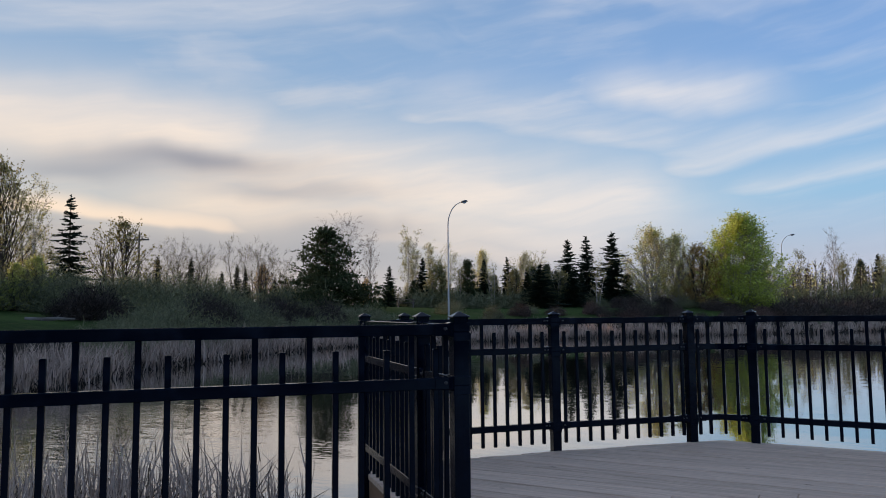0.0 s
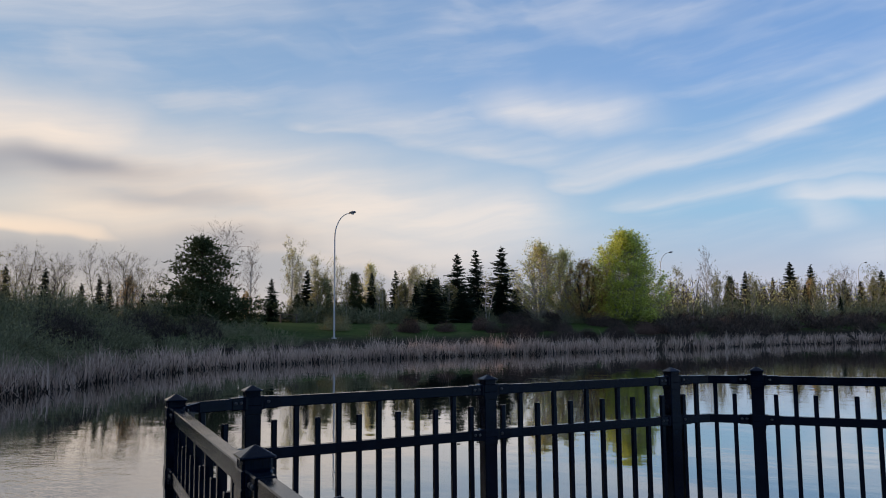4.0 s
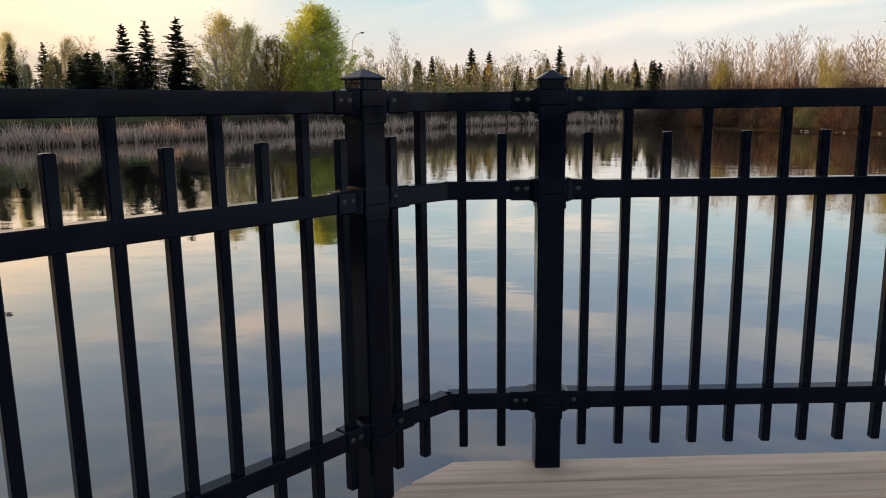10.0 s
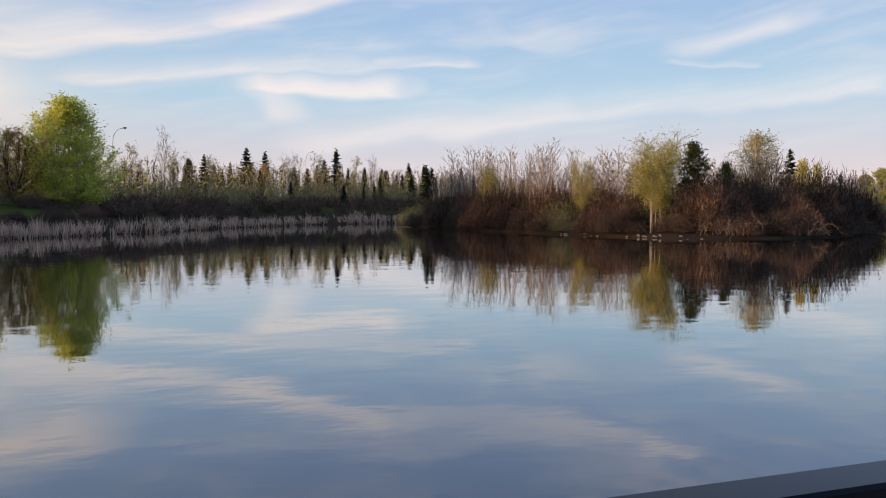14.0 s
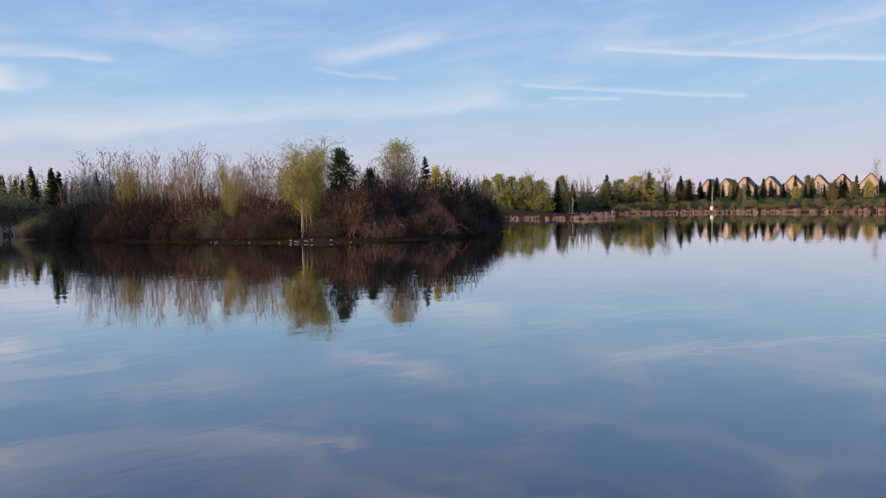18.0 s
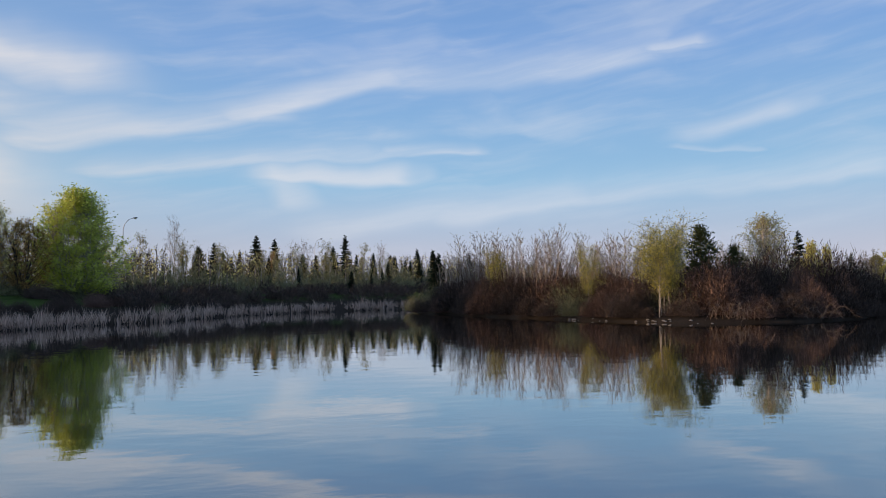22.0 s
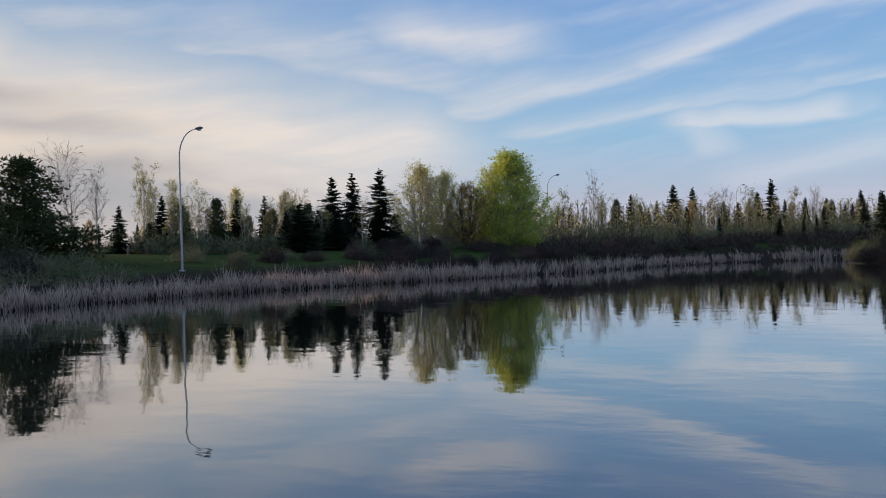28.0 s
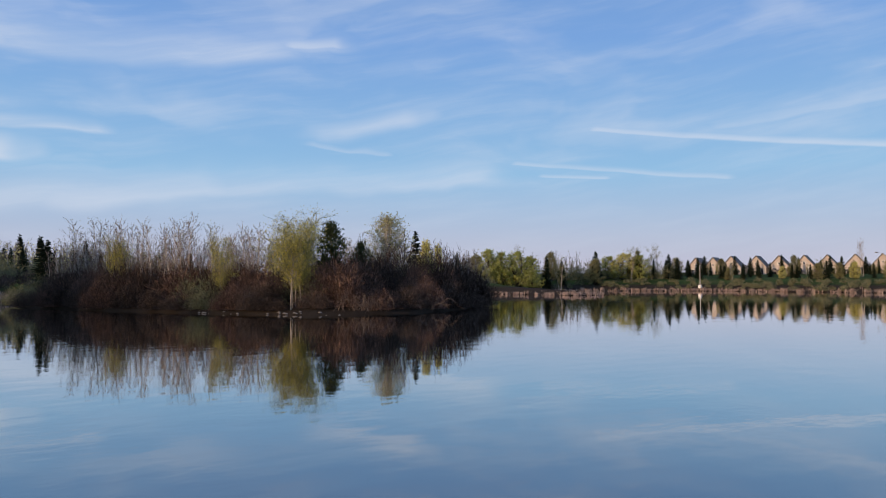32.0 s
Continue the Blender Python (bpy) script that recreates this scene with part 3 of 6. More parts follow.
def fence_run(a, b, pattern, first, pitch=PITCH, brackets=(True, True), mitres=(0.0, 0.0)):
    """Rails, pickets, brackets and bolts from a to b of the fence. pattern: s and t, short and tall pickets from a on."""
    a, b = Vector((*a, 0)), Vector((*b, 0))
    along = b - a
    length, m = along.length, pose(a.x, a.y, 0, 0, 0, math.degrees(math.atan2(along.y, along.x)))
    local = INTO @ m
    for z, half in RAILS:
        part("rail", rail_piece(length, 0.0 if not brackets[0] else 0.035, 0.0 if not brackets[1] else 0.035, *mitres), BLACK, FENCE, at=local @ pose(0, 0, z))
    for k, letter in enumerate(pattern):
        at = local @ pose(first + pitch * k, 0, 0)
        if letter == "s":
            part("picket", picket_mesh(1.006), BLACK, FENCE, at=at)
        else:
            part("picket", picket_mesh(1.071), BLACK, FENCE, at=at)
    for z, half in RAILS:
        for end in (0, 1):
            if brackets[end]:
                at = local @ (pose(0, 0, z) if end == 0 else pose(length, 0, z, 0, 0, 180))
                arm = part("bracket", BRACKETS[end], BLACK, FENCE, at=at)
                for px in ((0.076,) if end == 0 else (0.070, 0.098)):
                    for side in (-1, 1):
                        part("bolt", BOLT_MESH, BOLT, arm, at=pose(px, side * 0.0262, 0.004, 0, 0, 0 if side < 0 else 180))


def straight_run(a, b, count, first=None, pitch=None):
    length = math.hypot(b[0] - a[0], b[1] - a[1])
    pitch = pitch or length / (count + 1)
    fence_run(a, b, ("st" * count)[:count], first or pitch, pitch)


def bent_run(a, corner, b):
    va, vb = Vector(corner) - Vector(a), Vector(b) - Vector(corner)
    half = math.tan(va.angle_signed(vb) / 2)
    fence_run(a, corner, "st", 0.085, 0.105, brackets=(True, False), mitres=(0.0, -half))
    fence_run(corner, b, "ts", vb.length - 0.139 - 0.115, 0.115, brackets=(False, True), mitres=(half, 0.0))


def post_at(p, q):
    m = pose(p[0], p[1], 0, 0, 0, math.degrees(math.atan2(q[1] - p[1], q[0] - p[0])))
    post = part("post", POST_MESH, BLACK, FENCE, at=INTO @ m)
    part("cap", CAP_MESH, BLACK, post, "low pyramid cap")
    part("neck", NECK_MESH, BLACK, post, "ribbed black neck")
    for z, half in RAILS:
        part("collar", COLLAR_MESH, BLACK, post, at=pose(0, 0, z))


straight_run(Q0, P2, 11)
straight_run(P2, P3, 11, 0.096, 0.1155)
straight_run(P4, P5, 14, 0.107, 0.1135)
straight_run(P5, P6, 14)
straight_run(QM, Q1, 13)
straight_run(P1, QM, 5)
straight_run(P1, N1, 17, 0.119, 0.1173)
straight_run(N1, N2, 17)
bent_run(P3, BEND_A, P4)
bent_run(Q1, BEND_B, Q0)
for p, q in ((Q0, P2), (P2, P3), (P3, P2), (P4, P5), (P5, P6), (P6, P5), (Q1, QM), (QM, P1), (P1, QM), (N1, P1), (N2, N1)):
    post_at(p, q)

# ---------------------------------------------------------------- plants
def bent(rng, way, amount):
    out = Vector(way) + Vector((rng.gauss(0, amount), rng.gauss(0, amount), rng.gauss(0, amount)))
    return out.normalized()


def leaf(b, rng, p, size):
    """One leaf: a small pointed blade facing any way."""
    axis = bent(rng, (0, 0, 0.3), 1.0) * size
    side = axis.cross(bent(rng, (0, 0, 0), 1.0))
    side = side.normalized() * size * 0.42 if side.length > 1e-5 else Vector((size * 0.42, 0, 0))
    k = len(b.verts)
    x, y, z = p
    b.verts.extend(((x + side.x, y + side.y, z + side.z), (x - side.x, y - side.y, z - side.z), (x + axis.x, y + axis.y, z + axis.z)))
    b.faces.append((k, k + 1, k + 2))


def ribbon(b, a, c, r):
    """A thin twig: a three-sided sliver that ends in a point."""
    a, c = Vector(a), Vector(c)
    axis = (c - a).normalized()
    side = axis.cross(Vector((0.3, 0.2, 0.93))).normalized()
    other = axis.cross(side)
    k = len(b.verts)
    for t in (0, 2.094, 4.189):
        b.verts.append(tuple(a + (side * math.cos(t) + other * math.sin(t)) * r))
    b.verts.append(tuple(c))
    b.faces.extend(((k, k + 1, k + 3), (k + 1, k + 2, k + 3), (k + 2, k, k + 3)))


def sliver(b, a, c, r, rng):
    """The finest twig: one thin blade that ends in a point."""
    a, c = Vector(a), Vector(c)
    side = (c - a).cross(Vector((rng.gauss(0, 1), rng.gauss(0, 1), rng.gauss(0, 1)))).normalized() * r
    k = len(b.verts)
    b.verts.extend((tuple(a - side), tuple(a + side), tuple(c)))
    b.faces.append((k, k + 1, k + 2))


def broadleaf(name, seed, label, bark, twig, leaf_mat, height=10.0, spread=3.0, leaves=0, leaf_size=0.16, upright=0.75, bole=0.2, stems=1, limbs=34, fullness=1.0, loose=0.08, category="tree"):
    """A tree with trunk, limbs, branches, twigs and leaves."""
    rng = random.Random(seed)
    tree = thing(name, pose(0, 0, 0), label, category)
    wood, fine, green = Build(), Build(), Build()
    tips = []
    for s in range(stems):
        lean = Vector((rng.gauss(0, 0.10 if stems > 1 else 0.02), rng.gauss(0, 0.10 if stems > 1 else 0.02), 1)).normalized()
        top = height * (1.0 if s == 0 else rng.uniform(0.72, 0.98))
        base = Vector((rng.uniform(-0.4, 0.4), rng.uniform(-0.4, 0.4), 0)) * (stems > 1)
        nodes = [base + Vector((0, 0, -0.3))]
        count = 11
        for k in range(1, count + 1):
            lean = bent(rng, lean + Vector((0, 0, 0.08)), 0.035)
            nodes.append(nodes[-1] + lean * (top + 0.3) / count)
        thick = height * (0.013 if stems == 1 else 0.009)
        radii = [thick * (1 - 0.93 * k / count) ** 0.8 * (1.25 if k == 0 else 1) for k in range(count + 1)]
        for k in range(count):
            wood.tube(nodes[k], nodes[k + 1], radii[k], radii[k + 1], 7)
        per = max(6, limbs // stems)
        for i in range(per):
            f = bole + (0.97 - bole) * (i + rng.random()) / per
            at = f * count
            k = min(int(at), count - 1)
            p = nodes[k].lerp(nodes[k + 1], at - k)
            r = (radii[k] * (1 - at + k) + radii[k + 1] * (at - k)) * 0.55
            shape = math.sin(math.pi * min(1.0, 0.16 + 0.84 * (1 - (f - bole) / (1 - bole)))) ** 0.7
            length = spread * (0.35 + 0.75 * shape) * rng.uniform(0.7, 1.15)
            turn = i * 2.4 + rng.uniform(-0.5, 0.5)
            way = Vector((math.cos(turn) * (1 - upright * 0.75), math.sin(turn) * (1 - upright * 0.75), upright)).normalized()
            pts, q = [p], p
            for seg in range(4):
                way = bent(rng, way + Vector((0, 0, 0.10 * upright)), 0.10)
                q = q + way * length / 4
                pts.append(q)
            for seg in range(4):
                wood.tube(pts[seg], pts[seg + 1], r * (1 - seg * 0.23), r * (1 - (seg + 1) * 0.23), 4)
            for j in range(int(7 * fullness)):
                g = rng.uniform(0.22, 1.0) * 3.999
                m = int(g)
                o = pts[m].lerp(pts[m + 1], g - m)
                away = bent(rng, (pts[m + 1] - pts[m]).normalized() * 0.9 + Vector((0, 0, 0.15)), 0.55)
                reach = length * rng.uniform(0.18, 0.42)
                e = o + away * reach
                ribbon(fine, o, e, max(0.012, r * 0.34))
                tips.append((o, e))
                for _ in range(int(6 * fullness)):
                    u = rng.uniform(0.25, 0.95)
                    c = o.lerp(e, u)
                    d = c + bent(rng, away + Vector((0, 0, 0.1)), 0.6) * reach * rng.uniform(0.35, 0.8)
                    sliver(fine, c, d, 0.011, rng)
                    tips.append((c, d))
    part("trunk", wood, bark, tree)
    tagged(part("twig_mass", fine, twig, tree), kind="stuff")
    if leaves:
        for _ in range(leaves):
            a, c = tips[rng.randrange(len(tips))]
            p = a.lerp(c, rng.uniform(0.3, 1.1)) + Vector((rng.gauss(0, loose), rng.gauss(0, loose), rng.gauss(0, loose)))
            leaf(green, rng, p, leaf_size * rng.uniform(0.6, 1.35))
        tagged(part("foliage", green, leaf_mat, tree), kind="stuff")
    return tree


def spruce(name, seed, label, mat, height=10.0, base_radius=1.7, boughs=210, ragged=0.22, tiers=24):
    """A conifer: a straight trunk with needled boughs spiralling up it, drooping below and rising at the tip."""
    rng = random.Random(seed)
    tree = thing(name, pose(0, 0, 0), label, "tree")
    wood, green = Build(), Build()
    wood.path([(0, 0, -0.3), (0.02, 0, height * 0.5), (0, 0.02, height * 0.99)], [height * 0.015, height * 0.009, 0.01], 7)
    part("trunk", wood, BARK_DARK, tree)
    for w in range(boughs):
        tier = int(w / boughs * tiers)
        f = 1 - (1 - (tier + 0.5) / tiers) ** 0.85
        z = height * (0.04 + 0.945 * f) + rng.gauss(0, 0.19)
        turn = w * 2.4 + rng.uniform(-0.5, 0.5)
        clump = 1 + ragged * math.sin(5.1 * tier + 2 * math.sin(turn + seed))
        length = (base_radius * (1 - f) ** 0.92 + 0.16) * clump * rng.uniform(0.5, 1.08)
        if rng.random() < 0.06:
            length *= 1.22
        out = Vector((math.cos(turn), math.sin(turn), 0))
        droop = -0.42 + 0.62 * f + rng.uniform(-0.16, 0.16)
        p0 = Vector((0, 0, z))
        p1 = p0 + out * length * 0.6 + Vector((0, 0, droop * length * 0.6))
        p2 = p0 + out * length + Vector((0, 0, droop * length * 0.92 + 0.05 * length))
        side = Vector((-out.y, out.x, 0))
        parts = max(4, int(length / 0.17))
        for s in range(parts + 1):
            g = (s + 0.8) / (parts + 0.8)
            c = p0.lerp(p1, g / 0.6) if g < 0.6 else p1.lerp(p2, (g - 0.6) / 0.4)
            spray = (0.24 + 0.24 * length * (1.1 - g)) * rng.uniform(0.55, 1.3)
            for hand in (-1, 1):
                tip = c + (side * hand * rng.uniform(0.5, 1.0) + out * rng.uniform(0.3, 0.9)) * spray + Vector((0, 0, rng.uniform(-0.55, 0.15) * spray))
                thick = rng.uniform(0.09, 0.17)
                green.face(c + out * thick, tip, c - out * thick - Vector((0, 0, rng.uniform(0.06, 0.22))))
            if rng.random() < 0.6:
                green.face(c + side * 0.05, c + Vector((rng.gauss(0, 0.05), rng.gauss(0, 0.05), -rng.uniform(0.1, 0.28))), c - side * 0.05)
    for k in range(12):
        turn = k * 2.4
        b = Vector((0, 0, height * (0.92 + 0.006 * k)))
        green.face(b, b + Vector((math.cos(turn) * 0.15, math.sin(turn) * 0.15, 0.12)), b + Vector((0, 0, 0.18)))
    tagged(part("foliage", green, mat, tree), kind="stuff")
    return tree


def pine(name, seed, label, height=7.5, radius=3.2, boughs=120):
    """A broad pine: rising boughs that end in rounded clumps of needle tufts, full down to the ground."""
    rng = random.Random(seed)
    tree = thing(name, pose(0, 0, 0), label, "tree")
    wood, green = Build(), Build()
    wood.path([(0, 0, -0.3), (0.1, 0.05, height * 0.45), (0.0, 0.1, height * 0.97)], [0.15, 0.10, 0.02], 8)
    for i in range(boughs):
        f = 0.03 + 0.95 * (i + rng.random()) / boughs
        p = Vector((0.05, 0.05, height * f * 0.93))
        reach = radius * ((1 - f) ** 1.08 * 1.42 + 0.03) * (0.84 + 0.18 * math.sin(9 * f + 2.1 * seed)) * rng.uniform(0.45, 1.16)
        turn = i * 2.4 + rng.uniform(-0.4, 0.4)
        way = Vector((math.cos(turn), math.sin(turn), 0.02 + 0.34 * f + rng.uniform(-0.10, 0.10))).normalized()
        e = p + way * reach
        wood.tube(p, e, 0.035, 0.012, 4)
        clumps = max(1, int(reach / 0.55))
        for j in range(clumps):
            hub = p.lerp(e, 1.0 - j / clumps * 0.85) + Vector((rng.gauss(0, 0.12), rng.gauss(0, 0.12), rng.gauss(0.06, 0.06)))
            size = rng.uniform(0.22, 0.36)
            for _ in range(22):
                c = hub + Vector((rng.gauss(0, size), rng.gauss(0, size), rng.gauss(0, size * 0.55)))
                for _ in range(5):
                    d = bent(rng, (c - hub) * 1.2 + Vector((0, 0, 0.5)), 0.6)
                    tip = c + d * rng.uniform(0.14, 0.26)
                    side = d.cross(bent(rng, (0, 0, 0), 1.0)).normalized() * 0.042
                    green.face(c + side, tip, c - side)
    part("trunk", wood, BARK_DARK, tree)
    tagged(part("foliage", green, PINE, tree), kind="stuff")
    return tree


def poplar(name, seed, label, bark, twig, leaf_mat, height, stems):
    """Young poplars grown up from one root: straight pale stems with short steep branches and fine upright twigs."""
    rng = random.Random(seed)
    tree = thing(name, pose(0, 0, 0), label, "tree")
    wood, fine, buds = Build(), Build(), Build()
    for s in range(stems):
        turn = s * 2.4 + rng.uniform(-0.4, 0.4)
        foot = Vector((math.cos(turn), math.sin(turn), 0)) * rng.uniform(0.1, 0.55)
        top = height * (1.0 if s == 0 else rng.uniform(0.62, 0.97))
        lean = Vector((foot.x * 0.26 + rng.gauss(0, 0.03), foot.y * 0.26 + rng.gauss(0, 0.03), 1)).normalized()
        nodes = [foot + Vector((0, 0, -0.3))]
        for k in range(6):
            nodes.append(nodes[-1] + bent(rng, lean, 0.03) * (top + 0.3) / 6)
        wood.path(nodes, [0.060, 0.052, 0.043, 0.034, 0.025, 0.016, 0.006], 5)
        for i in range(28):
            f = 0.24 + 0.75 * (i + rng.random()) / 28
            k = min(int(f * 6), 5)
            p = nodes[k].lerp(nodes[k + 1], f * 6 - k)
            length = top * (0.27 * (1 - f) + 0.075) * rng.uniform(0.65, 1.2)
            turn = i * 2.4 + rng.uniform(-0.5, 0.5)
            out = Vector((math.cos(turn), math.sin(turn), 0))
            mid = p + (out * 0.66 + lean * 0.78) * length * 0.5
            end = mid + bent(rng, out * 0.34 + lean * 0.94, 0.10) * length * 0.58
            ribbon(wood, p, mid, 0.017)
            ribbon(wood, mid, end, 0.011)
            for _ in range(6):
                g = rng.uniform(0.15, 1.0)
                a = p.lerp(mid, g * 2) if g < 0.5 else mid.lerp(end, g * 2 - 1)
                b = a + bent(rng, out * 0.40 + lean * 0.85, 0.26) * length * rng.uniform(0.25, 0.48)
                ribbon(fine, a, b, 0.0065)
                for _ in range(3):
                    c = a.lerp(b, rng.uniform(0.2, 0.95))
                    d = c + bent(rng, b - a + lean * 0.15, 0.4) * length * rng.uniform(0.10, 0.22)
                    sliver(fine, c, d, 0.008, rng)
                    if rng.random() < 0.10:
                        leaf(buds, rng, d, 0.07 * rng.uniform(0.6, 1.3))
    part("trunk", wood, bark, tree)
    tagged(part("twig_mass", fine, twig, tree), kind="stuff")
    tagged(part("bud_mass", buds, leaf_mat, tree), kind="stuff")
    return tree


def crown_tree(name, seed, label, bark, twig, leaf_mat, height, radius, profile, clumps, per, leaf_size, puff, stems=4, bole=0.08, sprays=10):
    """A leafy tree whose boughs fill a crown; profile gives the crown's width from foot to top."""
    rng = random.Random(seed)
    tree = thing(name, pose(0, 0, 0), label, "tree")
    wood, fine, green = Build(), Build(), Build()
    trunks = []
    for s in range(stems):
        turn = s * 2.4 + rng.uniform(-0.3, 0.3)
        lean = Vector((math.cos(turn), math.sin(turn), 0)) * radius * (0.5 if stems > 1 else 0.06) * rng.uniform(0.6, 1.1)
        tall = height * rng.uniform(0.78, 0.97)
        nodes = [lean * 0.12 + Vector((0, 0, -0.3)), lean * 0.45 + Vector((rng.gauss(0, 0.08), rng.gauss(0, 0.08), tall * 0.35)), lean * 0.8 + Vector((rng.gauss(0, 0.1), rng.gauss(0, 0.1), tall * 0.7)), lean + Vector((0, 0, tall))]
        r = height * 0.0125 / stems ** 0.35
        wood.path(nodes, [r, r * 0.75, r * 0.42, 0.012], 7)
        trunks.append(nodes)
    last = len(profile) - 1
    for i in range(clumps):
        f = bole + (1 - bole) * (i + rng.random()) / clumps
        k = min(int(f * last), last - 1)
        rim = radius * (profile[k] + (profile[k + 1] - profile[k]) * (f * last - k))
        rim *= rng.uniform(0.66, 1.22)
        u, turn = rng.random() ** 0.55, i * 2.4 + rng.uniform(-0.6, 0.6)
        c = Vector((math.cos(turn) * rim * u, math.sin(turn) * rim * u, f * height * (1 - 0.10 * (rim * u / radius) ** 2)))
        nodes = min(trunks, key=lambda m: (m[2] - c).length)
        low = max(0.04, f - 0.18 - 0.25 * u * rim / height * 2) * 3 * 0.95
        m = min(int(low), 2)
        o = nodes[m].lerp(nodes[m + 1], low - m)
        mid = o.lerp(c, 0.55) + Vector((rng.gauss(0, 0.12), rng.gauss(0, 0.12), -0.05 * (c - o).length))
        wood.tube(o, mid, 0.040, 0.024, 4)
        wood.tube(mid, c, 0.024, 0.010, 4)
        # leafy sprays at the bough's end
        out = Vector((c.x, c.y, 0)) * (0.55 / radius)
        for _ in range(sprays):
            a = mid.lerp(c, rng.uniform(0.35, 1.0)) + Vector((rng.gauss(0, puff), rng.gauss(0, puff), rng.gauss(0, puff))) * 0.3
            e = a + bent(rng, out + Vector((0, 0, 0.75)), 0.5) * puff * rng.uniform(1.1, 2.6)
            ribbon(fine, a, e, 0.010)
            for _ in range(int(per * rng.uniform(0.06, 0.14))):
                b = a.lerp(e, rng.uniform(0.1, 1.02))
                leaf(green, rng, (b.x + rng.gauss(0, 0.09), b.y + rng.gauss(0, 0.09), b.z + rng.gauss(0, 0.09)), leaf_size * rng.uniform(0.6, 1.35))
    part("trunk", wood, bark, tree)
    tagged(part("twig_mass", fine, twig, tree), kind="stuff")
    tagged(part("foliage", green, leaf_mat, tree), kind="stuff")
    return tree


def dome_twigs(fine, rng, centre, radius, height, count, width, length):
    """Fine twigs that fill a dome, pointing outwards and up."""
    for _ in range(count):
        turn, c = rng.uniform(0, math.tau), rng.random()
        flat = math.sqrt(1 - c * c)
        d = Vector((math.cos(turn) * flat ** 0.85, math.sin(turn) * flat ** 0.85, c))
        q = rng.random() ** 0.55 * 0.96
        lump = 0.88 + 0.10 * math.sin(turn * 3 + centre[0]) * math.sin(4 * c + centre[1]) + 0.08 * math.sin(turn * 7 + 9 * c)
        p = Vector((centre[0] + d.x * radius * q * lump, centre[1] + d.y * radius * q * lump, centre[2] + d.z * height * q * lump))
        e = p + bent(rng, d * 0.8 + Vector((0, 0, 0.2)), 0.6) * length * rng.uniform(0.5, 1.2)
        side = (e - p).cross(Vector((rng.gauss(0, 1), rng.gauss(0, 1), rng.gauss(0, 1)))).normalized() * width
        k = len(fine.verts)
        fine.verts.extend((tuple(p - side), tuple(p + side), tuple(e)))
        fine.faces.append((k, k + 1, k + 2))


def shrub(name, seed, label, twig, height=2.6, radius=2.4, stems=30, leaf_mat=None, leaves=0, leaf_size=0.09, twigs=2800, width=0.013):
    """A thicket: bare stems arching out of the ground into a dome of fine twigs."""
    rng = random.Random(seed)
    bush = thing(name, pose(0, 0, 0), label, "shrub")
    wood, fine, green = Build(), Build(), Build()
    for s in range(stems):
        turn = rng.uniform(0, math.tau)
        tilt = math.acos(1 - rng.random() * 0.97)
        reach = rng.uniform(0.6, 0.92)
        out = Vector((math.cos(turn), math.sin(turn), 0))
        base = out * radius * 0.25 * rng.random() + Vector((0, 0, -0.15))
        end = out * radius * math.sin(tilt) * reach + Vector((0, 0, height * (0.10 + 0.90 * math.cos(tilt)) * reach))
        lift = base.lerp(end, 0.5) + Vector((rng.gauss(0, 0.15), rng.gauss(0, 0.15), height * 0.22 * math.sin(tilt)))
        pts = []
        for k in range(5):
            t = k / 4
            pts.append(base * (1 - t) ** 2 + lift * 2 * t * (1 - t) + end * t * t + Vector((rng.gauss(0, 0.05), rng.gauss(0, 0.05), 0)) * (k > 0))
        for k in range(4):
            wood.tube(pts[k], pts[k + 1], 0.022 - 0.004 * k, 0.018 - 0.004 * k, 3)
        for j in range(6):
            g = rng.random() ** 0.6 * 3.2 + 0.79
            m = int(g)
            o = pts[m].lerp(pts[m + 1], g - m)
            ribbon(fine, o, o + bent(rng, (pts[m + 1] - pts[m]).normalized() + out * 0.15 + Vector((0, 0, 0.12)), 0.5) * rng.uniform(0.2, 0.5), 0.012)
    # a main dome with three lesser ones round it
    dome_twigs(fine, rng, (0, 0, 0), radius * 0.80, height * 0.92, twigs // 2, width, 0.30)
    for k in range(3):
        turn = k * 2.1 + rng.random()
        dome_twigs(fine, rng, (math.cos(turn) * radius * 0.55, math.sin(turn) * radius * 0.55, 0), radius * 0.52, height * rng.uniform(0.55, 0.82), twigs // 6, width, 0.27)
    for _ in range(leaves):
        turn, c, q = rng.uniform(0, math.tau), rng.random(), rng.uniform(0.6, 1.02)
        flat = math.sqrt(1 - c * c)
        leaf(green, rng, (math.cos(turn) * flat * radius * 0.9 * q, math.sin(turn) * flat * radius * 0.9 * q, c * height * q), leaf_size * rng.uniform(0.7, 1.4))
    tagged(part("branch_mass", wood, twig, bush), kind="stuff")
    tagged(part("twig_mass", fine, twig, bush), kind="stuff")
    if leaves:
        tagged(part("foliage", green, leaf_mat, bush), kind="stuff")
    return bush


def along(points, s):
    """The place and the way at s (0 to 1) along a line of points."""
    legs = [math.dist(p, q) for p, q in zip(points, points[1:])]
    s *= sum(legs)
    for i, leg in enumerate(legs):
        if s <= leg or i == len(legs) - 1:
            (ax, ay), (bx, by) = points[i], points[i + 1]
            return ax + (bx - ax) * s / leg, ay + (by - ay) * s / leg, (bx - ax) / leg, (by - ay) / leg
        s -= leg


def on_clearing(x, y):
    """Whether a place lies on the open grass of the sunset bank."""
    return x > -38 and 0.52 * (1.47 - x) < y + 2.86 < 0.675 * (1.47 - x)


